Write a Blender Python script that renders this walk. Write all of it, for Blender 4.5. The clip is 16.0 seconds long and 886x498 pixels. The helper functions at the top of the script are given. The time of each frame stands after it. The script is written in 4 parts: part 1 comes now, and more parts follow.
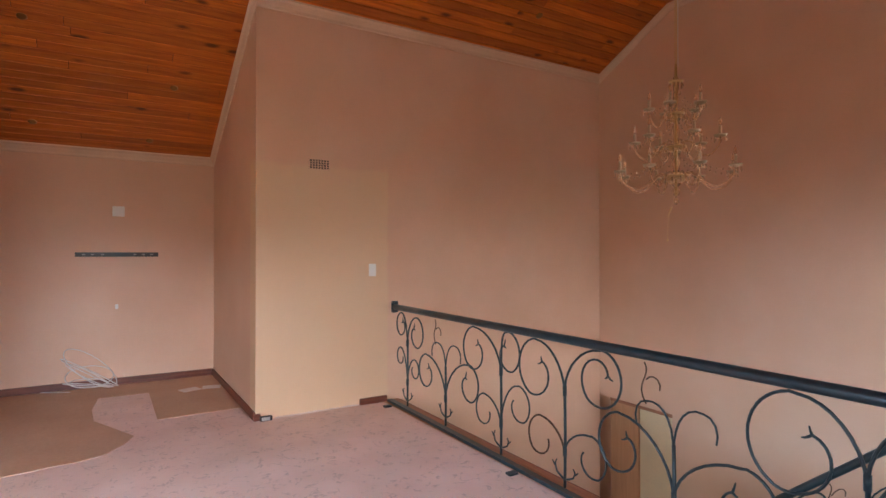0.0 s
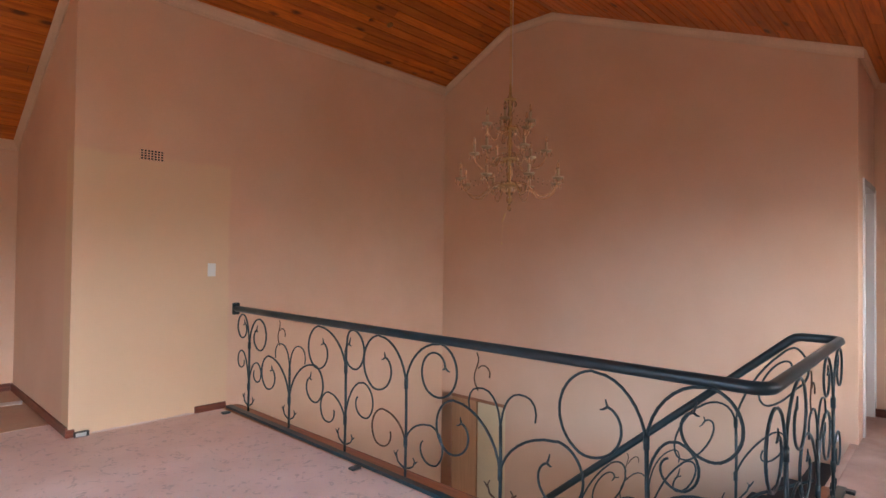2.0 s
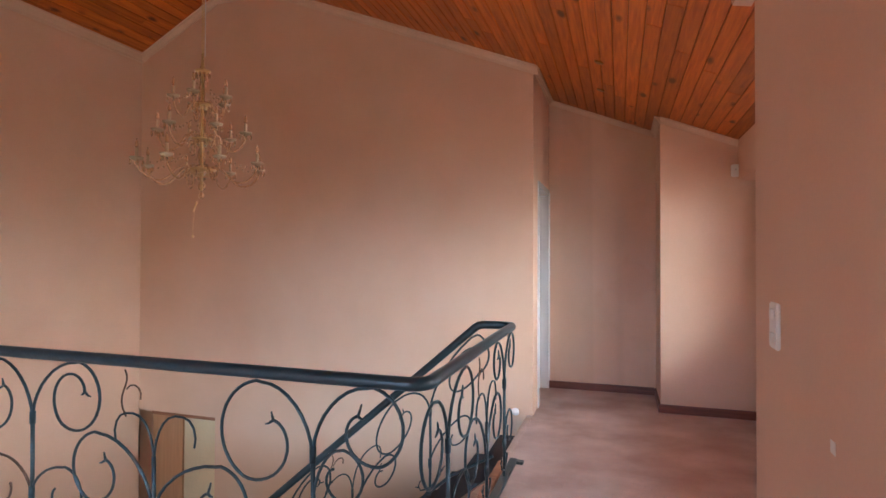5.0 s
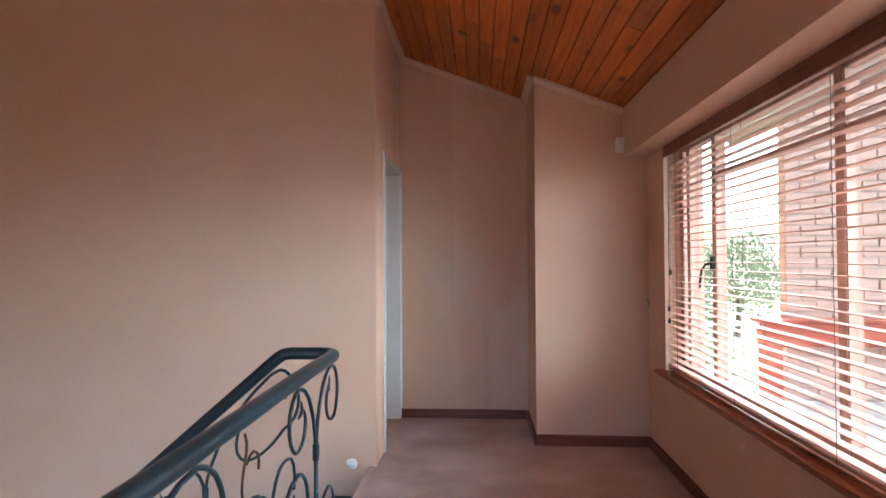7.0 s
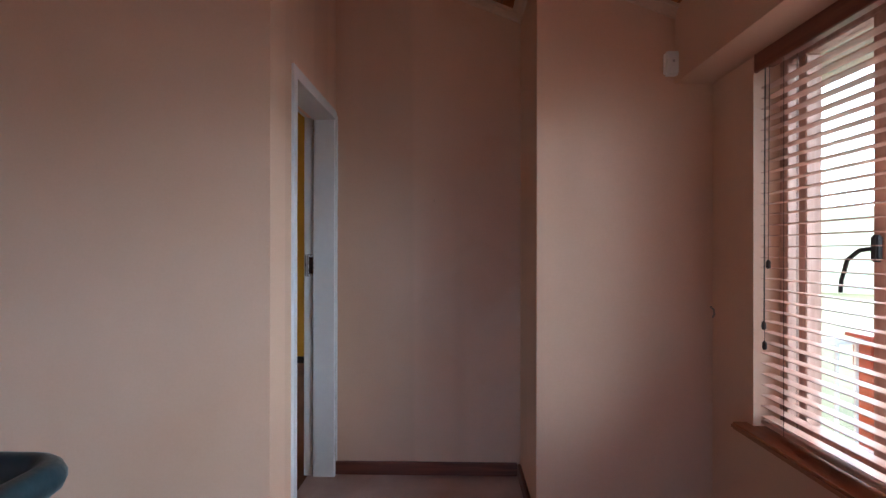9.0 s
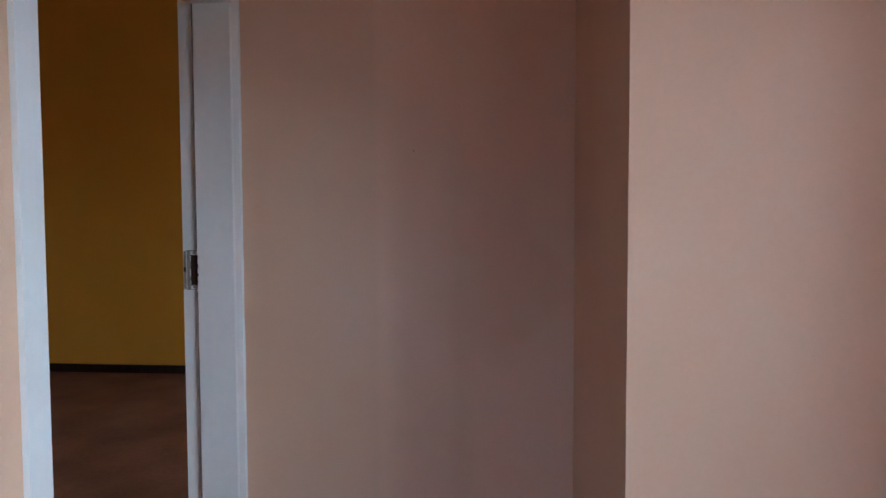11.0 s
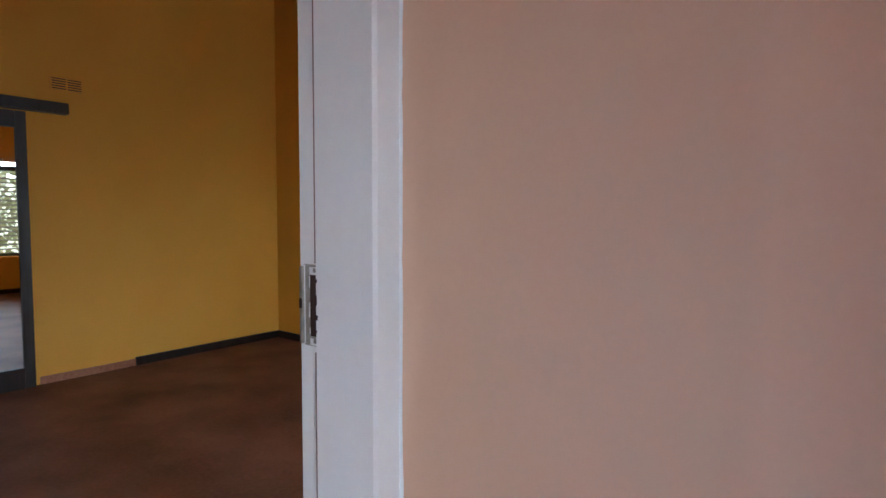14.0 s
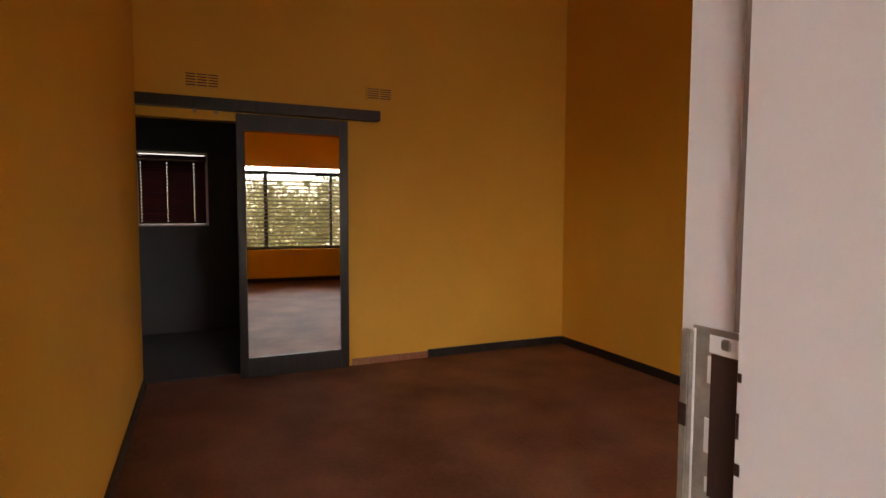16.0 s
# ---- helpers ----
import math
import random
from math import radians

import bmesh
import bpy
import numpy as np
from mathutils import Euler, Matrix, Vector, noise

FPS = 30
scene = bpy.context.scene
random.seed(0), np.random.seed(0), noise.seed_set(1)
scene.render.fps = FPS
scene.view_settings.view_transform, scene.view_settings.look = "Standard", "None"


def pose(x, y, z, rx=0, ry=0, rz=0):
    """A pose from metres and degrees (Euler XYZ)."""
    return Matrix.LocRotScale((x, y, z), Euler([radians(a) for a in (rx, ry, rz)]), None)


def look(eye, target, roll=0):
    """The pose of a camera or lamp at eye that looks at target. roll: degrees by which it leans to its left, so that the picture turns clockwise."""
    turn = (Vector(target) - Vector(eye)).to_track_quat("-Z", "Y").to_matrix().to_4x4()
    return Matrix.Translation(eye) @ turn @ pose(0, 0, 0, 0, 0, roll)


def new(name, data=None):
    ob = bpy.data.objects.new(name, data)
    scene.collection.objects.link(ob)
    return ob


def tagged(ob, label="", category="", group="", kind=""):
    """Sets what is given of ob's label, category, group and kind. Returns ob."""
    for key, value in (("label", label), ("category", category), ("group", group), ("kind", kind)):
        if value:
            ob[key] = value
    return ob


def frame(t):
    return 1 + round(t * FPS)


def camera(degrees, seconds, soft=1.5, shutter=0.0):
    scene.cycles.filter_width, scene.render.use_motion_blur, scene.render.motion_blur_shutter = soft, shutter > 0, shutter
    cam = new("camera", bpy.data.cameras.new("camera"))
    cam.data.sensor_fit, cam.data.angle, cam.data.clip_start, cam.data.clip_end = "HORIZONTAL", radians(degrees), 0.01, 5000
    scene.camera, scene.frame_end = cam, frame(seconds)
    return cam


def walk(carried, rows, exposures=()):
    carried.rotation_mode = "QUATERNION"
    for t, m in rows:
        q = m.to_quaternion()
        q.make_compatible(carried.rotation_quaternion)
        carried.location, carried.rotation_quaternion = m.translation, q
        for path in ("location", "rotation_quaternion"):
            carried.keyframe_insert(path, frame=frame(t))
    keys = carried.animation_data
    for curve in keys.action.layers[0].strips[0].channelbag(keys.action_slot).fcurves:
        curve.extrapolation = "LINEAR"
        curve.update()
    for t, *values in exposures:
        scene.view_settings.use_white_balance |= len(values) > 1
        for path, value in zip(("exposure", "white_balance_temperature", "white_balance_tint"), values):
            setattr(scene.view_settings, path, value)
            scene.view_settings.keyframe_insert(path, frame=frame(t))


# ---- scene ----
cam = camera(77.45, 16.0, soft=1.5, shutter=0.0)
PATH = [
    (0.0, pose(0.463, 0.787, 1.414, 90.45, 0.00, 58.46)),
    (0.5, pose(0.514, 0.804, 1.399, 90.69, -0.33, 55.07)),
    (1.0, pose(0.526, 0.780, 1.408, 90.65, -0.41, 51.33)),
    (1.5, pose(0.566, 0.776, 1.384, 90.93, -0.39, 47.59)),
    (2.0, pose(0.565, 0.743, 1.381, 91.02, -0.69, 43.06)),
    (2.5, pose(0.587, 0.738, 1.389, 90.91, -0.63, 39.39)),
    (3.0, pose(0.603, 0.747, 1.385, 90.97, -0.67, 35.85)),
    (3.5, pose(0.630, 0.776, 1.382, 90.97, -0.59, 32.13)),
    (4.0, pose(0.652, 0.884, 1.376, 90.96, -0.54, 28.25)),
    (4.5, pose(0.703, 1.039, 1.382, 90.93, -0.35, 23.63)),
    (5.0, pose(0.720, 1.198, 1.373, 90.80, -0.20, 17.79)),
    (5.2, pose(0.723, 1.270, 1.386, 90.56, -0.19, 15.67)),
    (7.3, pose(0.660, 2.712, 1.310, 91.11, 0.16, 3.25)),
    (7.5, pose(0.672, 2.852, 1.303, 91.15, 0.03, 3.10)),
    (8.0, pose(0.670, 3.223, 1.290, 90.89, 0.04, 2.50)),
    (8.5, pose(0.663, 3.582, 1.289, 90.59, -0.03, 1.58)),
    (8.7, pose(0.675, 3.728, 1.284, 90.37, -0.05, 1.44)),
    (10.8, pose(0.784, 5.266, 1.321, 88.07, -0.12, 3.69)),
    (11.0, pose(0.790, 5.391, 1.330, 87.67, 0.20, 4.46)),
    (11.5, pose(0.824, 5.666, 1.324, 87.50, 0.13, 8.37)),
    (12.0, pose(0.831, 5.890, 1.324, 87.21, 0.14, 13.12)),
    (12.5, pose(0.791, 6.070, 1.307, 86.95, 0.03, 18.54)),
    (13.0, pose(0.751, 6.211, 1.332, 86.84, -0.04, 23.61)),
    (13.5, pose(0.621, 6.386, 1.317, 86.72, -0.14, 29.86)),
    (14.0, pose(0.531, 6.532, 1.333, 86.56, -0.24, 37.74)),
    (14.5, pose(0.428, 6.644, 1.343, 86.25, -0.12, 46.17)),
    (15.0, pose(0.298, 6.712, 1.338, 86.28, -0.10, 54.01)),
    (15.5, pose(0.188, 6.763, 1.349, 86.25, -0.22, 60.42)),
    (16.0, pose(0.106, 6.774, 1.331, 86.31, -0.24, 66.23)),
]
EXPOSURES = [(0, 0.36, 6450, 12), (3, 0.34, 6300, 10), (5, 0.6, 5950, 7), (7.5, 0.0, 5500, 3), (8.7, -0.42, 5350, 3), (11, -0.1, 5150, 1), (12.5, 0.42, 5700, 2), (13, 0.62, 5500, 3), (13.5, 0.62, 5400, 4), (14, 0.52, 5350, 5), (15, 0.35, 5850, 8), (16, 0.55, 7600, 19)]
walk(cam, PATH, EXPOSURES)

# ---- world, sun and large lights ----
world = bpy.data.worlds.new("sky")
scene.world = world
world.use_nodes = True
wn = world.node_tree.nodes
sky = wn.new("ShaderNodeTexSky")
sky.sky_type = "NISHITA"
sky.sun_disc = False
sky.sun_elevation, sky.sun_rotation = radians(46), radians(295)
wn["Background"].inputs[1].default_value = 0.12
world.node_tree.links.new(sky.outputs[0], wn["Background"].inputs[0])

sun = new("sun", bpy.data.lights.new("sun", "SUN"))
sun.data.energy, sun.data.angle, sun.data.color = 3.0, radians(0.6), (1.0, 0.95, 0.88)
sun.matrix_world = look((-11, 9, 12), (0, 4, 0))


def area_light(name, eye, target, w, h, power, color=(0.47, 0.72, 1.0), spread=100):
    """Rectangular area lamp: sky daylight falling inward at the lounge windows, added fill elsewhere."""
    lamp = new(name, bpy.data.lights.new(name, "AREA"))
    lamp.data.shape, lamp.data.size, lamp.data.size_y = "RECTANGLE", w, h
    lamp.data.energy, lamp.data.color, lamp.data.spread = power, color, radians(spread)
    lamp.matrix_world = look(eye, target)
    return lamp


area_light("daylight_lounge_east", (1.06, -0.9, 1.2), (-1.6, -0.6, 0.46), 3.0, 1.4, 10, spread=42)
area_light("daylight_lounge_south", (-1.6, -3.1, 1.35), (-1.45, -0.6, 0.66), 3.2, 1.3, 19, spread=41)
# added strip lamp at the window head, aimed up to brighten the bedroom's upper walls
area_light("fill_strip_bedroom", (1.868, 8.65, 2.165), (-4.5, 8.65, 3.6), 2.3, 0.055, 7, (0.9, 0.96, 1.0), 170)
# added unseen lamp under the landing; brightens the hall below, no window there
area_light("fill_lower_hall", (-2.0, -1.14, -1.3), (-2.6, 4, -1.8), 2.4, 1.5, 14)


# glowing bright hazy distance beyond the garden, east of the house, lighting the rooms
haze = bpy.data.materials.new("glowing_haze")
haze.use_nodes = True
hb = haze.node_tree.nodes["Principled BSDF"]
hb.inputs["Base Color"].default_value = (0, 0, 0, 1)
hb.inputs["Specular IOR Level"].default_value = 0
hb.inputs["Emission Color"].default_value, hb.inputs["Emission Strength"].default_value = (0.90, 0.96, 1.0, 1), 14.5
bm = bmesh.new()
ring = [(70 * math.cos(radians(a)), 5 + 70 * math.sin(radians(a))) for a in range(-50, 101, 10)]
lower, upper = [bm.verts.new((x, y, -3.0)) for x, y in ring], [bm.verts.new((x * 0.8, y * 0.8, 52.0)) for x, y in ring]
for i in range(len(ring) - 1):
    bm.faces.new((lower[i], lower[i + 1], upper[i + 1], upper[i]))
me = bpy.data.meshes.new("backdrop")
bm.to_mesh(me)
bm.free()
me.materials.append(haze)
tagged(new("backdrop", me), "glowing sheet of bright hazy sky beyond the garden", "backdrop", kind="structure")
# hillside band glows by itself: its haze is emission, dimmer than the sky sheet
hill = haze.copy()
hill.name = "glowing_hillside"
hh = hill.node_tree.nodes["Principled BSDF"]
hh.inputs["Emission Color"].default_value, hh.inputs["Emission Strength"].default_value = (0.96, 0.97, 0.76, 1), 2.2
bm = bmesh.new()
crest = [(62 * math.cos(radians(a)), 5 + 62 * math.sin(radians(a)), 5.2 + 1.6 * noise.noise((a * 0.13, 2.0, 0.0)) + 0.9 * noise.noise((a * 0.6, 5.0, 0.0))) for a in range(-50, 101, 2)]
lower, upper = [bm.verts.new((x, y, -3.0)) for x, y, z in crest], [bm.verts.new(p) for p in crest]
for i in range(len(crest) - 1):
    bm.faces.new((lower[i], lower[i + 1], upper[i + 1], upper[i]))
me = bpy.data.meshes.new("backdrop_hill")
bm.to_mesh(me)
bm.free()
me.materials.append(hill)
tagged(new("backdrop_hill", me), "glowing pale band as a hazy tree line in the distance", "backdrop", kind="structure")


# ---- materials ----
def material(name, base, rough=0.6, metal=0.0, dark=None, scale=6.0, fine=60.0, bump=0.05, mix=0.35, spots=0.0, coat=0.0, aniso=(1, 1, 1), bands=0.0, patch=None):
    """A surface with stains at a large scale, grain at a fine one and a slight relief."""
    m = bpy.data.materials.new(name)
    m.use_nodes = True
    n, l = m.node_tree.nodes, m.node_tree.links
    bsdf = n["Principled BSDF"]
    tc = n.new("ShaderNodeTexCoord")
    mp = n.new("ShaderNodeMapping")
    mp.inputs["Scale"].default_value = aniso
    l.new(tc.outputs["Object"], mp.inputs[0])
    big, small = n.new("ShaderNodeTexNoise"), n.new("ShaderNodeTexNoise")
    for t, s, d in ((big, scale, 5), (small, fine, 3)):
        t.inputs["Scale"].default_value, t.inputs["Detail"].default_value = s, d
        l.new(mp.outputs[0], t.inputs["Vector"])
    ramp = n.new("ShaderNodeValToRGB")
    ramp.color_ramp.elements[0].position, ramp.color_ramp.elements[1].position = 0.3, 0.7
    dark = dark or tuple(c * 0.8 for c in base)
    ramp.color_ramp.elements[0].color = (*dark, 1)
    ramp.color_ramp.elements[1].color = (*base, 1)
    add = n.new("ShaderNodeMix")
    add.data_type = "FLOAT"
    add.inputs[0].default_value = mix
    l.new(big.outputs[0], add.inputs[2])
    l.new(small.outputs[0], add.inputs[3])
    l.new(add.outputs[0], ramp.inputs[0])
    l.new(ramp.outputs[0], bsdf.inputs["Base Color"])
    def blend(fac, colour, other):
        mx = n.new("ShaderNodeMix")
        mx.data_type = "RGBA"
        l.new(fac, mx.inputs[0])
        l.new(colour, mx.inputs[6])
        mx.inputs[7].default_value = (*other, 1)
        return mx.outputs[2]

    def calc(op, a, b):
        k = n.new("ShaderNodeMath")
        k.operation = op
        for i, v in enumerate((a, b)):
            if isinstance(v, (int, float)):
                k.inputs[i].default_value = v
            else:
                l.new(v, k.inputs[i])
        return k.outputs[0]

    def ease(value, lo, hi):
        r = n.new("ShaderNodeMapRange")
        r.interpolation_type = "SMOOTHSTEP"
        r.inputs[1].default_value, r.inputs[2].default_value = lo, hi
        l.new(value, r.inputs[0])
        return r.outputs[0]

    def grain(scale, detail=3, distortion=0.0, stretch=None):
        t = n.new("ShaderNodeTexNoise")
        t.inputs["Scale"].default_value, t.inputs["Detail"].default_value, t.inputs["Distortion"].default_value = scale, detail, distortion
        vec = mp.outputs[0]
        if stretch:
            m2 = n.new("ShaderNodeMapping")
            m2.inputs["Scale"].default_value = stretch
            l.new(mp.outputs[0], m2.inputs[0])
            vec = m2.outputs[0]
        l.new(vec, t.inputs["Vector"])
        return t.outputs[0]

    out = ramp.outputs[0]
    if spots:  # short curved strokes of a printed pile, in loose drifts
        line = calc("ABSOLUTE", calc("SUBTRACT", grain(7.5, 3, 1.6), 0.5), 0.0)
        stroke = calc("SUBTRACT", 1.0, ease(line, 0.010, 0.036))
        drift = ease(grain(11, 2), 0.47, 0.60)
        out = blend(calc("MULTIPLY", calc("MULTIPLY", stroke, drift), spots), out, tuple(c * 0.5 for c in base))
    if bands:  # upright strips left by a paint roller
        out = blend(calc("MULTIPLY", ease(grain(1.0, 2, 0.0, (3.0, 3.0, 0.08)), 0.44, 0.56), bands), out, tuple(c * 0.80 for c in dark))
        out = blend(calc("MULTIPLY", ease(grain(2.2, 4, 0.6), 0.55, 0.75), bands), out, (dark[0] * 0.85, dark[1] * 0.66, dark[2] * 0.52))
    if patch:  # an area painted over by hand up to a line: (end along y, top, colour)
        sep = n.new("ShaderNodeSeparateXYZ")
        l.new(tc.outputs["Object"], sep.inputs[0])
        wob = calc("MULTIPLY", calc("SUBTRACT", grain(5, 3), 0.5), 0.06)
        inside = calc("MULTIPLY", ease(calc("SUBTRACT", patch[0], calc("ADD", sep.outputs[1], wob)), -0.02, 0.02), ease(calc("SUBTRACT", patch[1], calc("ADD", sep.outputs[2], wob)), -0.03, 0.03))
        out = blend(calc("MULTIPLY", inside, 0.75), out, patch[2])
    l.new(out, bsdf.inputs["Base Color"])
    bsdf.inputs["Roughness"].default_value, bsdf.inputs["Metallic"].default_value = rough, metal
    bsdf.inputs["Coat Weight"].default_value = coat
    if bump:
        b = n.new("ShaderNodeBump")
        b.inputs["Strength"].default_value, b.inputs["Distance"].default_value = bump, 0.01
        l.new(small.outputs[0], b.inputs["Height"])
        l.new(b.outputs[0], bsdf.inputs["Normal"])
    return m


def wood(name, light, dark, along="y", rough=0.4, island=0.25, knots=0.0, coat=0.0, each=False):
    """Boards with grain along one axis, a tone for each board and knots."""
    m = bpy.data.materials.new(name)
    m.use_nodes = True
    n, l = m.node_tree.nodes, m.node_tree.links
    bsdf = n["Principled BSDF"]
    tc = n.new("ShaderNodeTexCoord")
    rnd = (n.new("ShaderNodeObjectInfo") if each else n.new("ShaderNodeNewGeometry"))
    value = rnd.outputs["Random"] if each else rnd.outputs["Random Per Island"]
    shift = n.new("ShaderNodeVectorMath")
    shift.operation = "MULTIPLY_ADD"
    comb = n.new("ShaderNodeCombineXYZ")
    for i in range(3):
        l.new(value, comb.inputs[i])
    shift.inputs[1].default_value = (37, 41, 29)
    l.new(comb.outputs[0], shift.inputs[0])
    l.new(tc.outputs["Object"], shift.inputs[2])
    mp = n.new("ShaderNodeMapping")
    mp.inputs["Scale"].default_value = {"x": (0.06, 1, 1), "y": (1, 0.06, 1), "z": (1, 1, 0.06)}[along]
    l.new(shift.outputs[0], mp.inputs[0])
    grain = n.new("ShaderNodeTexNoise")
    grain.inputs["Scale"].default_value, grain.inputs["Detail"].default_value, grain.inputs["Distortion"].default_value = 45, 6, 0.6
    l.new(mp.outputs[0], grain.inputs["Vector"])
    ramp = n.new("ShaderNodeValToRGB")
    ramp.color_ramp.elements[0].position, ramp.color_ramp.elements[1].position = 0.32, 0.68
    ramp.color_ramp.elements[0].color, ramp.color_ramp.elements[1].color = (*dark, 1), (*light, 1)
    l.new(grain.outputs[0], ramp.inputs[0])
    hsv = n.new("ShaderNodeHueSaturation")
    rng = n.new("ShaderNodeMapRange")
    rng.inputs[3].default_value, rng.inputs[4].default_value = 1 - island, 1 + island
    l.new(value, rng.inputs[0])
    l.new(rng.outputs[0], hsv.inputs["Value"])
    l.new(ramp.outputs[0], hsv.inputs["Color"])
    out = hsv.outputs[0]
    if knots:
        mk = n.new("ShaderNodeMapping")
        mk.inputs["Scale"].default_value = {"x": (0.42, 1, 1), "y": (1, 0.42, 1), "z": (1, 1, 0.42)}[along]
        l.new(shift.outputs[0], mk.inputs[0])
        vor = n.new("ShaderNodeTexVoronoi")
        vor.inputs["Scale"].default_value = knots
        wob = n.new("ShaderNodeTexNoise")
        wob.inputs["Scale"].default_value = 14
        l.new(mk.outputs[0], wob.inputs["Vector"])
        l.new(mk.outputs[0], vor.inputs["Vector"])
        sm = n.new("ShaderNodeMath")
        sm.operation = "MULTIPLY_ADD"
        sm.inputs[1].default_value = 0.16
        l.new(wob.outputs[0], sm.inputs[0])
        l.new(vor.outputs["Distance"], sm.inputs[2])
        kr = n.new("ShaderNodeValToRGB")
        kr.color_ramp.elements[0].position, kr.color_ramp.elements[1].position = 0.15, 0.26
        l.new(sm.outputs[0], kr.inputs[0])
        mx = n.new("ShaderNodeMix")
        mx.data_type = "RGBA"
        l.new(kr.outputs[0], mx.inputs[0])
        mx.inputs[6].default_value = (*[c * 0.3 for c in dark], 1)
        l.new(out, mx.inputs[7])
        out = mx.outputs[2]
    l.new(out, bsdf.inputs["Base Color"])
    bsdf.inputs["Roughness"].default_value = rough
    bsdf.inputs["Coat Weight"].default_value = coat
    b = n.new("ShaderNodeBump")
    b.inputs["Strength"].default_value, b.inputs["Distance"].default_value = 0.06, 0.01
    l.new(grain.outputs[0], b.inputs["Height"])
    l.new(b.outputs[0], bsdf.inputs["Normal"])
    return m


def plain(name, base, rough=0.4, metal=0.0, transmission=0.0, ior=1.5, emit=None):
    m = bpy.data.materials.new(name)
    m.use_nodes = True
    b = m.node_tree.nodes["Principled BSDF"]
    b.inputs["Base Color"].default_value = (*base, 1)
    b.inputs["Roughness"].default_value, b.inputs["Metallic"].default_value = rough, metal
    b.inputs["Transmission Weight"].default_value, b.inputs["IOR"].default_value = transmission, ior
    if emit:
        b.inputs["Emission Color"].default_value, b.inputs["Emission Strength"].default_value = (*emit[:3], 1), emit[3]
    return m


WALL, WALL_DARK = (0.76, 0.515, 0.375), (0.69, 0.44, 0.30)
M_WALL = material("cream_wall_paint", WALL, 0.55, dark=WALL_DARK, scale=1.5, fine=90, bump=0.04, mix=0.2)
M_ROLLED = material("rolled_wall_paint", WALL, 0.55, dark=WALL_DARK, scale=1.5, fine=90, bump=0.04, mix=0.2, bands=0.28)
M_REPAINTED = material("part_repainted_wall_paint", WALL, 0.55, dark=WALL_DARK, scale=1.5, fine=90, bump=0.04, mix=0.2, patch=(3.11, 2.195, (0.76, 0.56, 0.36)))
M_YELLOW = material("ochre_wall_paint", (0.82, 0.445, 0.055), 0.7, dark=(0.74, 0.37, 0.035), scale=1.0, fine=90, bump=0.04, mix=0.2)
M_GREY = material("charcoal_wall_paint", (0.13, 0.135, 0.15), 0.5, scale=1.5, fine=80)
M_CORNICE = material("cornice_paint", (0.78, 0.57, 0.42), 0.5, scale=2, fine=80, bump=0.03)
M_CARPET = material("worn_carpet", (0.93, 0.75, 0.68), 0.95, dark=(0.82, 0.63, 0.55), scale=2.6, fine=120, bump=0.5, mix=0.12, spots=0.5)
M_STAINED = material("brown_stained_carpet", (0.76, 0.62, 0.57), 0.95, dark=(0.40, 0.255, 0.20), scale=1.9, fine=120, bump=0.5, mix=0.15, spots=0.16)
M_CONCRETE = material("stained_brown_floor", (0.27, 0.118, 0.068), 0.6, dark=(0.11, 0.040, 0.020), scale=2.1, fine=40, bump=0.3, mix=0.25, spots=0.25)
M_CONCRETE.node_tree.nodes["Principled BSDF"].inputs["Specular IOR Level"].default_value = 0.25
M_SCREED = material("tan_floor_screed", (0.66, 0.45, 0.31), 0.8, dark=(0.55, 0.35, 0.23), scale=2.2, fine=35, bump=0.15)
M_TILE = material("grey_bathroom_tile", (0.10, 0.10, 0.105), 0.35, scale=3, fine=50)
M_SKIRT = wood("skirting_wood", (0.20, 0.060, 0.035), (0.10, 0.030, 0.018), "y", 0.4)
M_SKIRTX = wood("skirting_wood_across", (0.20, 0.060, 0.035), (0.10, 0.030, 0.018), "x", 0.4)
M_PINE = wood("varnished_pine_boards", (0.61, 0.165, 0.014), (0.40, 0.083, 0.006), "y", 0.45, 0.22, knots=5.4, coat=0.03)
M_GROOVE = plain("board_groove", (0.11, 0.03, 0.008), 0.8)
M_NOSING = wood("stair_nosing_wood", (0.40, 0.17, 0.09), (0.24, 0.09, 0.045), "x", 0.45)
M_TREAD = material("dark_stair_carpet", (0.065, 0.066, 0.078), 0.9, scale=4, fine=90, bump=0.3)
M_IRON = material("painted_iron", (0.024, 0.050, 0.062), 0.30, dark=(0.013, 0.026, 0.033), scale=9, fine=70, bump=0.08)
M_BRONZE = material("bronze_rubbed_iron", (0.16, 0.075, 0.04), 0.4, 0.3, dark=(0.05, 0.03, 0.022), scale=14, fine=70, bump=0.08)
M_FRAME = material("white_gloss_frame_paint", (0.85, 0.86, 0.87), 0.2, dark=(0.79, 0.80, 0.82), scale=3, fine=40, bump=0.05)
M_SHADE_LINE = plain("rebate_shade_colour", (0.22, 0.17, 0.15), 0.7)
M_STEEL = material("scratched_zinc_steel", (0.36, 0.34, 0.31), 0.45, 0.8, scale=25, fine=120, bump=0.1)
M_PLATE = material("paint_splashed_steel", (0.44, 0.41, 0.37), 0.45, 0.4, dark=(0.24, 0.22, 0.19), scale=40, fine=140, bump=0.1)
M_RUST = material("rusty_hole", (0.045, 0.018, 0.012), 0.8, scale=30, fine=90)
M_WHITE = plain("white_plastic", (0.86, 0.85, 0.83), 0.3)
M_BLACK = plain("black_steel", (0.02, 0.02, 0.02), 0.4)
M_DOOR = material("cream_door_paint", (0.90, 0.75, 0.50), 0.4, scale=2, fine=50)
M_LOWSHADE = wood("shaded_wall_brown", (0.52, 0.28, 0.15), (0.45, 0.235, 0.12), "z", 0.5)
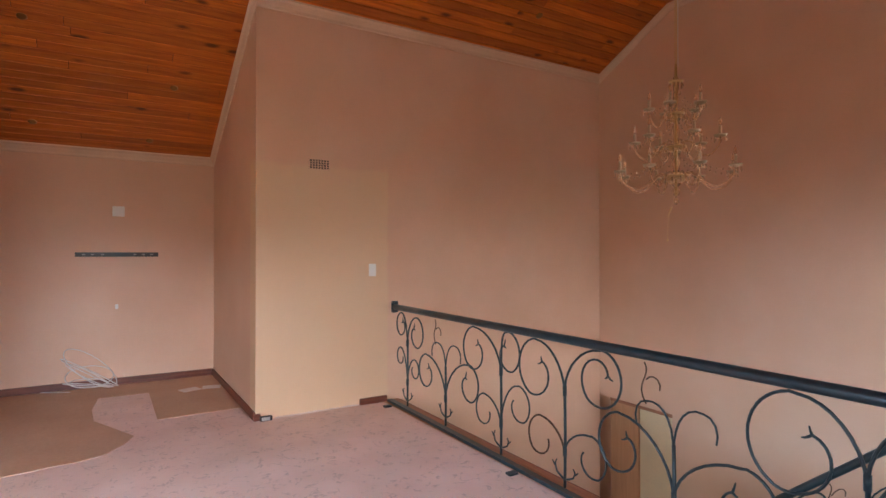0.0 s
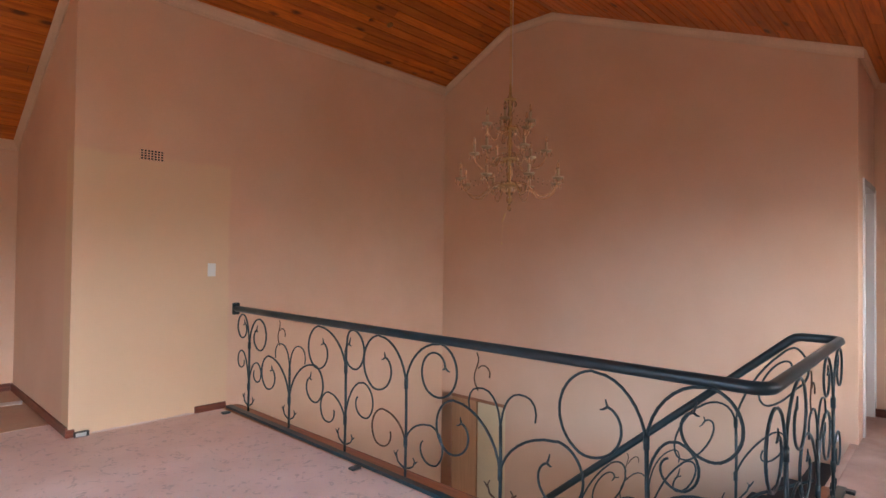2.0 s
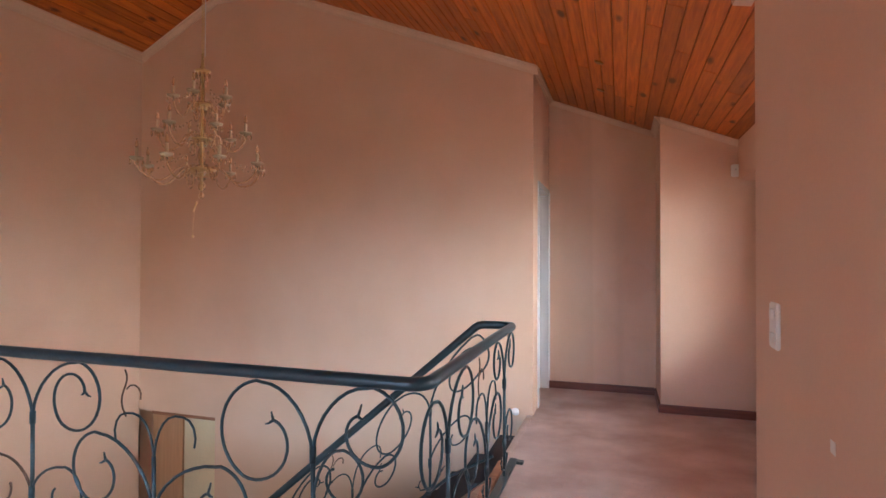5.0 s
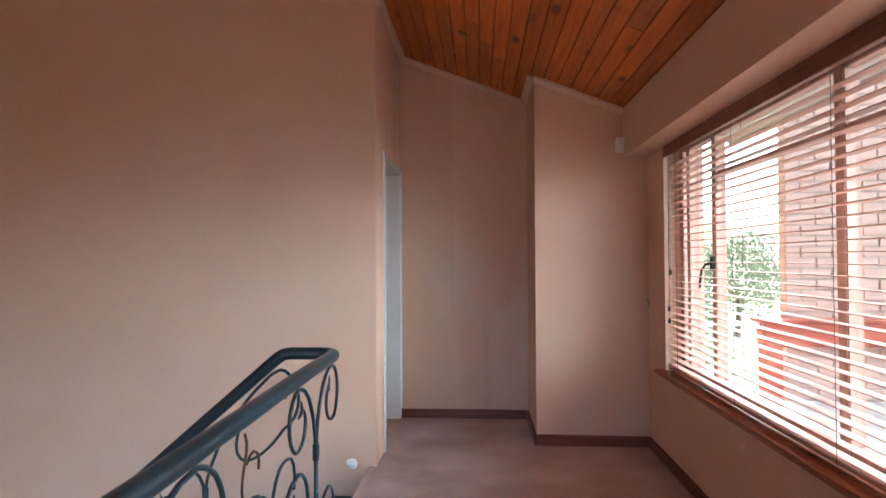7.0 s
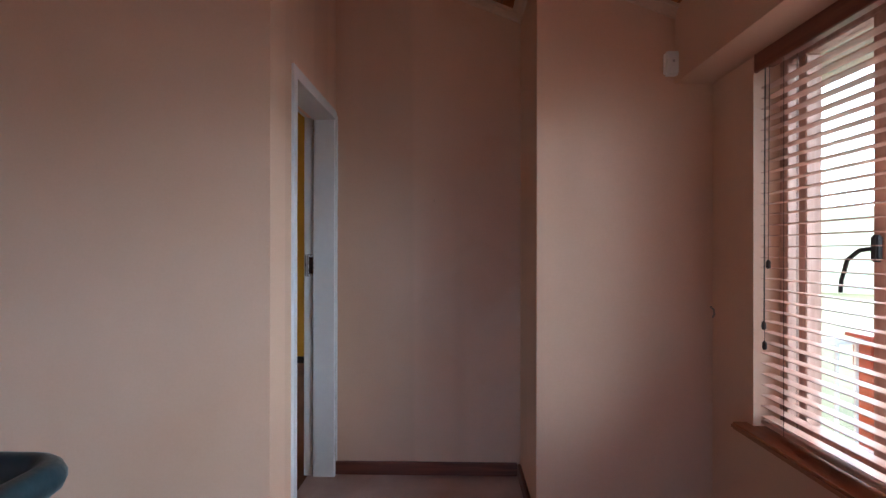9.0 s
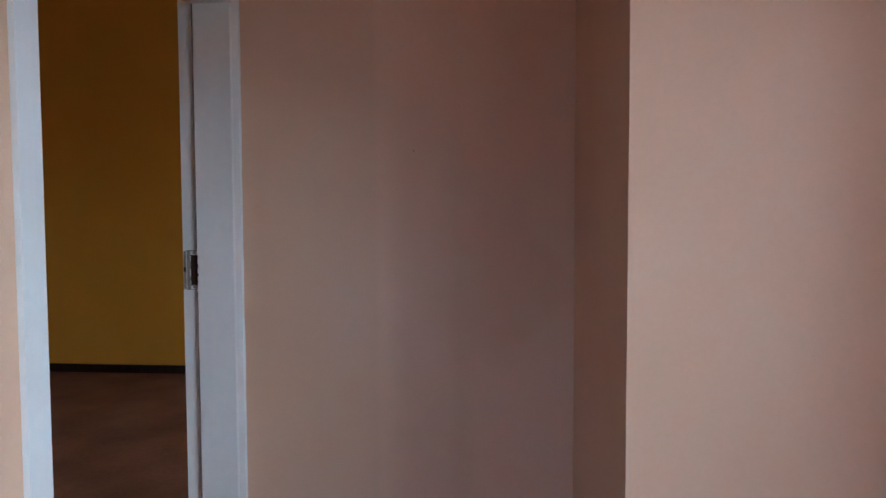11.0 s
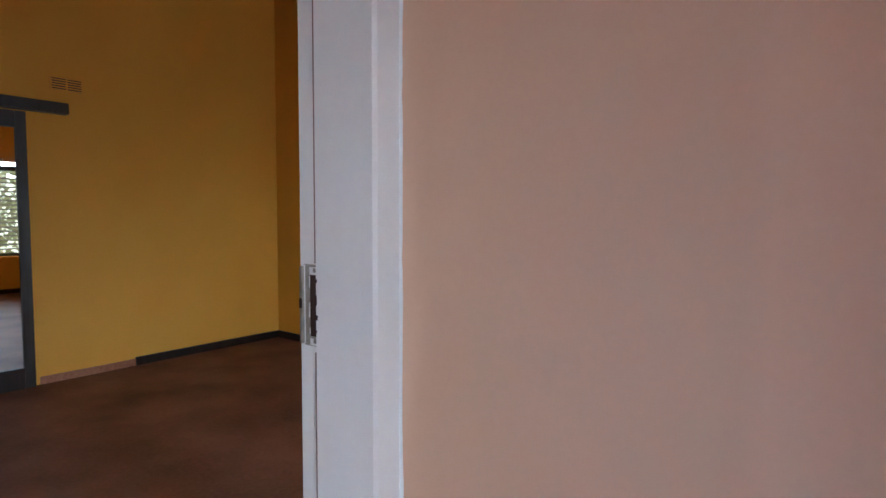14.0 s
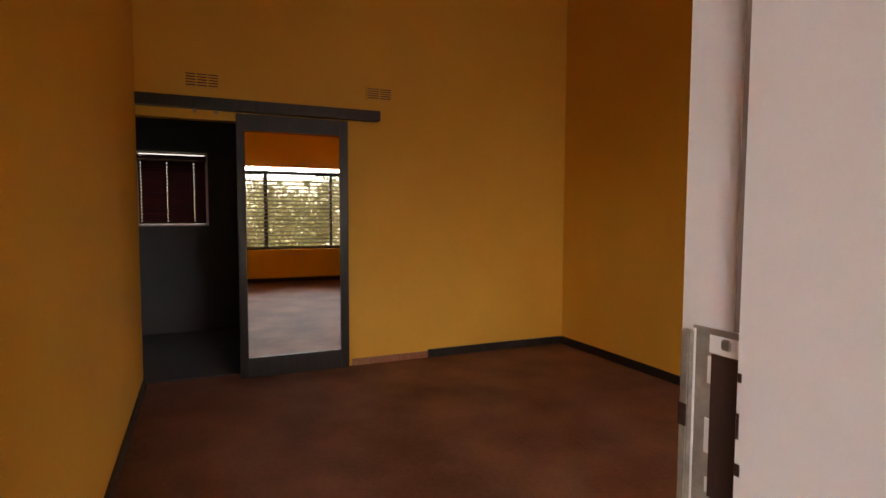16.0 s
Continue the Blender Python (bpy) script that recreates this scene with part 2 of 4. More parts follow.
M_SLAT = wood("blind_slat_wood", (0.72, 0.45, 0.35), (0.60, 0.34, 0.25), "y", 0.42, 0.08, each=True)
M_SLATRED = wood("dark_red_blind_slat", (0.11, 0.012, 0.012), (0.06, 0.006, 0.006), "y", 0.45, 0.08, each=True)
M_SLATDARK = wood("dark_brown_blind_slat", (0.17, 0.11, 0.07), (0.11, 0.07, 0.045), "y", 0.45, 0.08, each=True)
M_VALANCE = wood("blind_valance_wood", (0.22, 0.075, 0.045), (0.13, 0.04, 0.025), "y", 0.4)
M_SILL = wood("window_sill_wood", (0.36, 0.13, 0.05), (0.24, 0.075, 0.03), "y", 0.35)
M_WINFRAME = wood("window_frame_wood", (0.50, 0.31, 0.24), (0.38, 0.21, 0.16), "z", 0.45)
M_DARKWOOD = wood("dark_stained_wood", (0.026, 0.018, 0.016), (0.012, 0.009, 0.008), "z", 0.35)
M_BRASS = plain("aged_brass", (0.74, 0.55, 0.29), 0.3, 1.0)
M_RING = plain("dull_bronze_ring", (0.30, 0.15, 0.06), 0.35, 0.8)
M_LENS = plain("bright_lamp_reflector", (0.6, 0.56, 0.5), 0.12, 1.0)
M_CRYSTAL = plain("crystal_glass", (1.0, 0.86, 0.66), 0.03, 0.0, 0.9, 1.5)
M_CUP = plain("pale_cut_glass", (0.88, 0.72, 0.50), 0.15, 0.0, 0.45, 1.5)
M_CANDLE = plain("cream_candle_sleeve", (0.55, 0.40, 0.25), 0.45)
M_MIRROR = plain("mirror_silver", (0.88, 0.88, 0.87), 0.015, 1.0)
M_GLASS = plain("window_glass", (1, 1, 1), 0.0, 0.0, 1.0, 1.45)
M_CORD = plain("dark_cord", (0.05, 0.03, 0.025), 0.7)
M_CABLE = plain("white_cable", (0.72, 0.70, 0.68), 0.4)
M_PAPER = plain("white_paper", (0.8, 0.77, 0.74), 0.8)
M_BRICK = material("red_face_brick", (0.58, 0.40, 0.34), 0.8, dark=(0.46, 0.29, 0.24), scale=7, fine=60, bump=0.3)
M_MORTAR = material("grey_mortar", (0.44, 0.34, 0.30), 0.9, scale=8, fine=70, bump=0.3)
M_REDWOOD = wood("red_stained_timber", (0.40, 0.07, 0.03), (0.26, 0.04, 0.02), "x", 0.45)
M_FOLIAGE = material("green_leaves", (0.34, 0.33, 0.16), 0.6, dark=(0.22, 0.22, 0.10), scale=9, fine=50)
M_LEAF = material("conifer_needles", (0.36, 0.42, 0.30), 0.7, dark=(0.24, 0.29, 0.19), scale=9, fine=50)
M_BARK = material("bark", (0.12, 0.08, 0.06), 0.9)
# lawn colour lightened so the ground reflects more light up into the bedroom
M_GRASS = material("pale_bounce_lawn", (0.34, 0.31, 0.17), 0.9, dark=(0.24, 0.22, 0.11), scale=0.8, fine=20)
M_SOFFIT = material("soffit_board", (0.55, 0.52, 0.48), 0.6)
M_BOX = plain("grey_socket_box", (0.5, 0.5, 0.5), 0.5)


# ---- mesh tools ----
def box(bm, x0, y0, z0, x1, y1, z1, bevel=0.0):
    made = bmesh.ops.create_cube(bm, size=1.0)["verts"]
    for v in made:
        v.co = Vector((x0 + (v.co.x + 0.5) * (x1 - x0), y0 + (v.co.y + 0.5) * (y1 - y0), z0 + (v.co.z + 0.5) * (z1 - z0)))
    if bevel:
        edges = list({e for v in made for e in v.link_edges})
        bmesh.ops.bevel(bm, geom=edges, offset=bevel, segments=2, affect="EDGES", clamp_overlap=True)
    return bm


def boxed(*dims, bevel=0.0):
    return box(bmesh.new(), *dims, bevel=bevel)


def prism(bm, poly, axis, a, b):
    """Pushes a flat outline along an axis from a to b. The outline's pairs are the other two axes in order."""
    def place(p, k):
        return {"x": (k, p[0], p[1]), "y": (p[0], k, p[1]), "z": (p[0], p[1], k)}[axis]
    lo, hi = [bm.verts.new(place(p, a)) for p in poly], [bm.verts.new(place(p, b)) for p in poly]
    bm.faces.new(lo), bm.faces.new(hi[::-1])
    for i in range(len(poly)):
        j = (i + 1) % len(poly)
        bm.faces.new((lo[j], lo[i], hi[i], hi[j]))
    bmesh.ops.recalc_face_normals(bm, faces=bm.faces)
    return bm


def tube(bm, pts, radius, sides=8, taper=None):
    """A round bar along a line of points; taper gives the radius at the end."""
    pts = [Vector(p) for p in pts]
    rings, up = [], Vector((0.13, 0.31, 0.94)).normalized()
    for i, p in enumerate(pts):
        d = (pts[min(i + 1, len(pts) - 1)] - pts[max(i - 1, 0)]).normalized()
        a = d.cross(up)
        if a.length < 0.05:
            a = d.cross(Vector((1, 0.2, 0)))
        a.normalize()
        b = d.cross(a)
        r = radius if taper is None else radius + (taper - radius) * i / (len(pts) - 1)
        rings.append([bm.verts.new(p + r * (math.cos(t) * a + math.sin(t) * b)) for t in (2 * math.pi * k / sides for k in range(sides))])
        up = b
    for q, w in zip(rings, rings[1:]):
        best = min(range(sides), key=lambda s: sum((q[k].co - w[(k + s) % sides].co).length for k in range(0, sides, 2)))
        for k in range(sides):
            bm.faces.new((q[k], q[(k + 1) % sides], w[(k + 1 + best) % sides], w[(k + best) % sides]))
    bm.faces.new(rings[0][::-1]), bm.faces.new(rings[-1])
    return bm


def lathe(bm, profile, sides=12, at=(0, 0, 0)):
    rings = []
    for r, z in profile:
        rings.append([bm.verts.new((at[0] + max(r, 0.0004) * math.cos(2 * math.pi * k / sides), at[1] + max(r, 0.0004) * math.sin(2 * math.pi * k / sides), at[2] + z)) for k in range(sides)])
    for q, w in zip(rings, rings[1:]):
        for k in range(sides):
            bm.faces.new((q[k], q[(k + 1) % sides], w[(k + 1) % sides], w[k]))
    bm.faces.new(rings[0][::-1]), bm.faces.new(rings[-1])
    bmesh.ops.recalc_face_normals(bm, faces=bm.faces)
    return bm


def mesh_of(name, bm, mat, smooth=False):
    me = bpy.data.meshes.new(name)
    bm.to_mesh(me)
    bm.free()
    me.materials.append(mat)
    if smooth:
        for p in me.polygons:
            p.use_smooth = True
    return me


def part(name, bm, mat, parent=None, label="", smooth=False):
    ob = new(name, mesh_of(name, bm, mat, smooth))
    if parent:
        ob.parent = parent
    return tagged(ob, label) if label else ob


def base(name, label, category, kind="", group=""):
    return tagged(new(name), label, category, group, kind)


def structure(name, bm, mat, label, category, smooth=False):
    return tagged(part(name, bm, mat, smooth=smooth), label, category, kind="structure")


# ---- plan ----
XW, YT, YEND, YPRO, XEC = 0.0, 6.0, 7.11, 6.47, 1.06
XL, YLC, XTV, YAS, YS = -4.34, 1.88, -6.43, -0.15, -3.2
XR, YRE, XWIN, XBULK = 1.10, 3.03, 1.85, 1.68
XM, YBS, YBN, XBE = -4.57, 6.36, 10.18, 1.85
RX0, RX1, RZ = -3.33, -2.70, 4.11
SL, SR = 0.520, 0.396
ZLOW = -2.42


def roof(x):
    return RZ - SL * (RX0 - x) if x < RX0 else RZ - SR * (x - RX1) if x > RX1 else RZ


UPB = 0.52  # the bedroom ceiling stands higher than the landing's


def top_poly(x0, x1, z0, lift=0.06):
    """Outline of a wall across the ridge, up into the roof."""
    xs = [x0] + [x for x in (RX0, RX1) if x0 < x < x1] + [x1]
    return [(x0, z0), (x1, z0)] + [(x, roof(x) + lift) for x in reversed(xs)]


# ---- floors ----
bm = bmesh.new()
box(bm, XTV - 0.2, YS - 0.2, -0.22, 1.85, 3.06, 0.0)
structure("floor_passage", boxed(0.0, 3.06, -0.22, 2.1, 7.11, 0.0), M_STAINED, "brown stained carpet along the passage", "floor")
structure("floor_threshold", boxed(-0.15, 6.31, -0.1, -0.0005, 7.09, 0.0), M_STAINED, "worn brown carpet edge in the bedroom doorway", "floor")
structure("floor", bm, M_CARPET, "worn pinkish beige carpet floor with dark marks", "floor")
bm = bmesh.new()
prism(bm, [(XTV, YAS), (-3.9, YAS), (-3.965, 0.24), (-4.02, 0.62), (-4.09, 0.80), (-4.26, 0.92), (-4.44, 0.99), (-5.04, 0.72), (-5.45, 0.70), (-5.88, 0.745), (-5.87, 1.18), (-4.81, 1.18), (-4.83, YLC), (XTV, YLC)], "z", 0.0, 0.004)
bmesh.ops.triangulate(bm, faces=bm.faces)
structure("floor_bare", bm, M_SCREED, "bare tan floor where the carpet was cut away raggedly", "floor")
structure("floor_bedroom", boxed(XM - 2.3, 6.19, -0.22, 2.0, YBN + 0.2, -0.001), M_CONCRETE, "stained red-brown bedroom floor", "floor")
structure("floor_bathroom", boxed(XM - 2.2, 5.75, -0.02, XM - 0.1, YBN, 0.004), M_TILE, "dark grey tiled bathroom floor", "floor")
structure("floor_lower", boxed(XL - 1.2, -1.4, ZLOW - 0.2, 2.0, 9.2, ZLOW), M_SCREED, "tan floor of the hall below", "floor")

# ---- walls ----
structure("wall_stairwell", prism(bmesh.new(), [(XL - 0.2, -0.32), (XW, -0.32)] + [(x, roof(x) + 0.06) for x in (XW, RX1, RX0, XL - 0.2)], "y", YT, 6.18), M_WALL, "tall gabled cream wall behind the stairwell", "wall")
structure("wall_lower_north", boxed(-3.32, YT, ZLOW, XW, 6.18, -0.32), M_WALL, "cream wall beside the stairs below", "wall")
structure("wall_bedroom_south", prism(bmesh.new(), top_poly(XM, -0.15, -0.1, UPB + 0.06), "y", 6.19, YBS), M_YELLOW, "ochre bedroom wall", "wall")
structure("wall_west", boxed(XL - 0.2, YLC, ZLOW, XL, YT, roof(XL) + 0.05), M_REPAINTED, "tall cream wall beside the landing", "wall")
structure("wall_alcove_north", prism(bmesh.new(), top_poly(XTV, XL - 0.2, -0.1), "y", YLC, YLC + 0.2), M_WALL, "cream side wall of the alcove", "wall")
structure("wall_alcove_west", boxed(XTV - 0.2, YAS - 0.2, -0.1, XTV, YLC + 0.2, roof(XTV) + 0.05), M_WALL, "cream alcove wall with a bracket", "wall")
structure("wall_alcove_south", prism(bmesh.new(), top_poly(XTV, XL, -0.1), "y", YAS - 0.2, YAS), M_WALL, "cream side wall of the alcove", "wall")
structure("wall_west_lounge", boxed(XL - 0.2, YS, -0.1, XL, YAS - 0.2, roof(XL) + 0.05), M_WALL, "cream wall of the lounge", "wall")
bm = prism(bmesh.new(), [(x, z) for x, z in top_poly(XL - 0.2, XR + 0.2, 2.1)], "y", YS - 0.2, YS)
box(bm, XL - 0.2, YS - 0.2, -0.1, XR + 0.2, YS, 0.6)
box(bm, XL - 0.2, YS - 0.2, 0.6, -3.3, YS, 2.1)
box(bm, 0.1, YS - 0.2, 0.6, XR + 0.2, YS, 2.1)
structure("wall_south", bm, M_WALL, "cream wall with a wide window opening", "wall")
bm = boxed(XR, 0.75, -0.1, XR + 0.2, YRE, roof(XR) + 0.05)
box(bm, XR, YS, -0.1, XR + 0.2, -2.5, roof(XR) + 0.05)
box(bm, XR, -2.5, 2.1, XR + 0.2, 0.75, roof(XR) + 0.05)
box(bm, XR, -2.5, -0.1, XR + 0.2, 0.75, 0.35)
structure("wall_east_lounge", bm, M_WALL, "cream wall ending beside the landing", "wall")
structure("wall_nook_south", boxed(XR + 0.2, YRE - 0.2, -0.1, XWIN, YRE, roof(XR) + 0.05), M_WALL, "cream return wall beside the window", "wall")
bm = boxed(XWIN, YRE - 0.2, -0.1, XWIN + 0.25, YPRO + 0.1, 0.60)
box(bm, XWIN, 6.13, 0.60, XWIN + 0.25, YPRO + 0.1, 2.04)
box(bm, XWIN, YRE - 0.2, 0.60, XWIN + 0.25, 3.35, 2.04)
box(bm, XWIN, YRE - 0.2, 2.04, XWIN + 0.25, YPRO + 0.1, 2.7)
structure("wall_window", bm, M_WALL, "cream wall below and around the window", "wall")
structure("bulkhead", boxed(XBULK, YRE, 2.035, XWIN - 0.002, YPRO, roof(XBULK) + 0.05), M_WALL, "cream bulkhead above the window", "bulkhead")
structure("wall_pier", prism(bmesh.new(), top_poly(XEC, XWIN + 0.25, -0.1), "y", YPRO, YEND + 0.15), M_WALL, "cream pier beside the window", "wall")
structure("wall_end", prism(bmesh.new(), top_poly(-0.15, XEC, -0.1), "y", YEND, YEND + 0.075), M_ROLLED, "cream wall at the end of the passage", "wall")
structure("wall_bedroom_passage", prism(bmesh.new(), top_poly(-0.15, XBE, -0.1, UPB + 0.06), "y", YEND + 0.152, YEND + 0.2), M_YELLOW, "ochre bedroom wall", "wall")
bm = boxed(-0.15, 6.18, -0.1, XW, 6.305, 2.034)
box(bm, -0.15, 6.18, 2.034, XW, YEND, roof(XW) + 0.05)
structure("wall_doorway", bm, M_ROLLED, "cream wall around the bedroom doorway", "wall")
bm = boxed(XM - 0.11, 7.10, -0.1, XM, YBN + 0.2, roof(XM) + UPB + 0.05)
box(bm, XM - 0.11, YBS, 2.045, XM, 7.10, roof(XM) + UPB + 0.05)
structure("wall_bedroom_west", bm, M_YELLOW, "ochre bedroom wall with a sliding door", "wall")
structure("wall_bedroom_north", prism(bmesh.new(), top_poly(XM, XBE + 0.2, -0.1, UPB + 0.06), "y", YBN, YBN + 0.2), M_YELLOW, "ochre bedroom wall", "wall")
bm = boxed(XBE, YEND + 0.2, -0.1, XBE + 0.25, YBN, 0.62)
box(bm, XBE, YEND + 0.2, 2.2, XBE + 0.25, YBN, 2.9)
box(bm, XBE, YEND + 0.2, 0.62, XBE + 0.25, 7.45, 2.2)
box(bm, XBE, 9.85, 0.62, XBE + 0.25, YBN, 2.2)
structure("wall_bedroom_doorway", boxed(-0.15, YBS, roof(XW) + 0.2, -0.05, YEND + 0.152, roof(XW) + UPB + 0.1), M_YELLOW, "ochre wall above the bedroom doorway", "wall")
structure("wall_bedroom_east", bm, M_YELLOW, "ochre bedroom wall around the window", "wall")
bm = boxed(-6.75, 5.75, -0.1, -6.6, YBN, 1.18)
box(bm, -6.75, 5.75, 1.985, -6.6, YBN, 2.9)
box(bm, -6.75, 5.75, 1.18, -6.6, 6.16, 1.985)
box(bm, -6.75, 6.87, 1.18, -6.6, YBN, 1.985)
structure("wall_bathroom_west", bm, M_GREY, "charcoal bathroom wall with a window", "wall")
structure("wall_bathroom_south", boxed(-6.6, 5.75, -0.1, XM - 0.11, 5.85, 2.9), M_GREY, "charcoal bathroom wall", "wall")
structure("wall_bathroom_north", boxed(-6.6, 8.2, -0.1, XM - 0.11, 8.3, 2.9), M_GREY, "charcoal bathroom wall", "wall")
structure("ceiling_bathroom", boxed(-6.75, 5.75, 2.6, XM - 0.11, 8.3, 2.7), M_GREY, "dark bathroom ceiling", "ceiling")
# hall below
bm = boxed(XL - 1.2, -1.4, ZLOW, XL - 1.0, 9.2, -0.2)
box(bm, XL - 1.0, 9.0, ZLOW, 2.0, 9.2, -0.2)
box(bm, 1.8, -1.4, ZLOW, 2.0, 9.0, -0.2)
structure("wall_lower_hall", bm, M_WALL, "cream walls of the hall below", "wall")
structure("wall_lower_west", boxed(XL - 0.98, 6.02, ZLOW, XL - 0.3, 6.2, -0.23), M_WALL, "cream wall of the hall below", "wall")

# ---- ceiling ----
def boards(bm, side, x0, x1, y0, y1, up=0.0):
    """Tongue-and-groove boards along the roof's slope, butted end to end."""
    wide = 0.098
    slope = {"L": SL, "R": -SR, "F": 0.0}[side]
    step = wide / math.hypot(1, slope)
    k, x = 0, x0
    n = Vector((-slope, 0, 1)).normalized()
    while x < x1 - 0.001:
        xe = min(x + step, x1)
        y = y0 - random.uniform(0, 2.6)
        while y < y1:
            ye = min(y + random.uniform(1.8, 3.4), y1)
            a, b = x + 0.0018, xe - 0.0018
            ya, yb = max(y, y0) + 0.0025, ye - 0.0025
            if yb > ya + 0.05:
                low = [Vector((px, py, roof(px) + up)) for px, py in ((a + 0.004, ya), (b - 0.004, ya), (b - 0.004, yb), (a + 0.004, yb))]
                high = [Vector((px, py, roof(px) + up)) + 0.007 * n for px, py in ((a - 0.001, ya), (b + 0.001, ya), (b + 0.001, yb), (a - 0.001, yb))]
                lo, hi = [bm.verts.new(p) for p in low], [bm.verts.new(p) for p in high]
                bm.faces.new(lo[::-1])
                for i in range(4):
                    j = (i + 1) % 4
                    bm.faces.new((lo[i], lo[j], hi[j], hi[i]))
            y = ye
        x = xe


bm = bmesh.new()
boards(bm, "L", XTV - 0.1, RX0, YS, YT)
boards(bm, "F", RX0, RX1, YS, YT)
boards(bm, "R", RX1, XBULK + 0.05, YS, YEND)
structure("ceiling", bm, M_PINE, "sloping orange varnished pine board ceiling with knots", "ceiling")
bm = bmesh.new()
boards(bm, "L", XM - 0.1, RX0, 6.3, YBN, UPB)
boards(bm, "F", RX0, RX1, 6.3, YBN, UPB)
boards(bm, "R", RX1, -0.15, 6.3, YBN, UPB)
boards(bm, "R", -0.15, XBE, YEND + 0.16, YBN, UPB)
structure("ceiling_bedroom", bm, M_PINE, "sloping varnished pine board ceiling of the bedroom", "ceiling")
def deck(x0, x1, y0, y1, up=0.0):
    """The closed roof over the boards."""
    xs = [x0] + [x for x in (RX0, RX1) if x0 < x < x1] + [x1]
    under = [(x, roof(x) + up + 0.007) for x in xs]
    over = [(x, roof(x) + up + 0.12) for x in reversed(xs)]
    return prism(bmesh.new(), under + over, "y", y0, y1)


structure("roof", deck(XTV - 0.3, 2.15, YS - 0.3, 6.18), M_GROOVE, "dark roof deck over the ceiling boards", "roof")
structure("roof_passage", deck(-0.15, 2.15, 6.18, YEND + 0.15), M_GROOVE, "dark roof deck over the passage", "roof")
structure("roof_bedroom", deck(XM - 0.3, 2.15, 6.19, YBN + 0.3, UPB), M_GROOVE, "dark roof deck over the bedroom", "roof")
structure("roof_bathroom", boxed(-7.0, 5.6, 2.72, XM - 0.12, YBN + 0.3, 2.84), M_GROOVE, "dark roof deck over the bathroom", "roof")


def cornice(name, p0, p1, normal, drop=0.075):
    """A small cove strip where a wall meets the sloping ceiling."""
    a, b, nrm = Vector(p0), Vector(p1), Vector(normal)
    bm = bmesh.new()
    out = []
    for d, z in ((0.0, -drop), (0.012, -drop), (0.016, -drop * 0.72), (0.034, -drop * 0.32), (0.05, -0.016), (0.05, 0.0), (0.0, 0.0)):
        out.append((nrm * d, z))
    lo = [bm.verts.new(a + o + Vector((0, 0, z + (roof(a.x + o.x) - roof(a.x) if abs(o.x) > 0 else 0)))) for o, z in out]
    hi = [bm.verts.new(b + o + Vector((0, 0, z + (roof(b.x + o.x) - roof(b.x) if abs(o.x) > 0 else 0)))) for o, z in out]
    bm.faces.new(lo), bm.faces.new(hi[::-1])
    for i in range(len(lo)):
        j = (i + 1) % len(lo)
        bm.faces.new((lo[j], lo[i], hi[i], hi[j]))
    bmesh.ops.recalc_face_normals(bm, faces=bm.faces)
    return structure(name, bm, M_CORNICE, "pale plaster cornice under the boards", "cornice")


def at_roof(x, y):
    return (x, y, roof(x))


cornice("cornice_gable_west", at_roof(XL, YT), at_roof(RX0, YT), (0, -1, 0))
cornice("cornice_gable_ridge", at_roof(RX0, YT), at_roof(RX1, YT), (0, -1, 0))
cornice("cornice_gable_east", at_roof(RX1, YT), at_roof(XW + 0.04, YT), (0, -1, 0))
cornice("cornice_west", at_roof(XL, YLC), at_roof(XL, YT), (1, 0, 0))
cornice("cornice_alcove_north", at_roof(XTV, YLC), at_roof(XL + 0.05, YLC), (0, -1, 0))
cornice("cornice_alcove_west", at_roof(XTV, YAS), at_roof(XTV, YLC), (1, 0, 0))
cornice("cornice_alcove_south", at_roof(XTV, YAS), at_roof(XL, YAS), (0, 1, 0))
cornice("cornice_doorway", at_roof(XW, YT), at_roof(XW, YEND), (1, 0, 0), 0.05)
cornice("cornice_end", at_roof(XW, YEND), at_roof(XEC, YEND), (0, -1, 0), 0.05)
cornice("cornice_pier_side", at_roof(XEC, YPRO), at_roof(XEC, YEND), (-1, 0, 0), 0.05)
cornice("cornice_pier", at_roof(XEC, YPRO), at_roof(XBULK, YPRO), (0, -1, 0), 0.05)
bm = prism(bmesh.new(), [(XR + 0.002, 2.14), (XR - 0.05, 2.15), (XR - 0.055, 2.17), (XR - 0.085, 2.215), (XR - 0.085, 2.23), (XR + 0.002, 2.23)], "y", YS, YRE + 0.05)
structure("trim_picture_rail", bm, M_CORNICE, "pale moulded rail along the lounge wall", "moulding")


# ---- skirting ----
def skirting(name, x0, y0, x1, y1, mat, h=0.075, z=0.0):
    return structure(name, boxed(x0, y0, z, x1, y1, z + h, bevel=0.004), mat, "red-brown wooden skirting board", "skirting board")


skirting("baseboard_alcove_west", XTV, YAS, XTV + 0.018, YLC - 0.018, M_SKIRT, z=0.004)
skirting("baseboard_alcove_north", XTV, YLC - 0.018, XL, YLC, M_SKIRTX)
skirting("baseboard_alcove_end", XL, YLC - 0.018, XL + 0.018, YLC + 0.04, M_SKIRT, 0.06)
skirting("baseboard_west_stub", XL, 2.82, XL + 0.018, 3.10, M_SKIRT, 0.06)
fray, last = bmesh.new(), None
for k in range(88):
    y = YLC + 0.16 + 0.01 * k
    h = 0.012 + 0.010 * noise.noise((0.0, y * 9.0, 0.0)) + 0.006 * noise.noise((4.0, y * 37.0, 0.0))
    pair = fray.verts.new((XL + 0.010, y, 0.0005)), fray.verts.new((XL + 0.002, y, max(h, 0.003)))
    if last:
        fray.faces.new((last[0], pair[0], pair[1], last[1]))
    last = pair
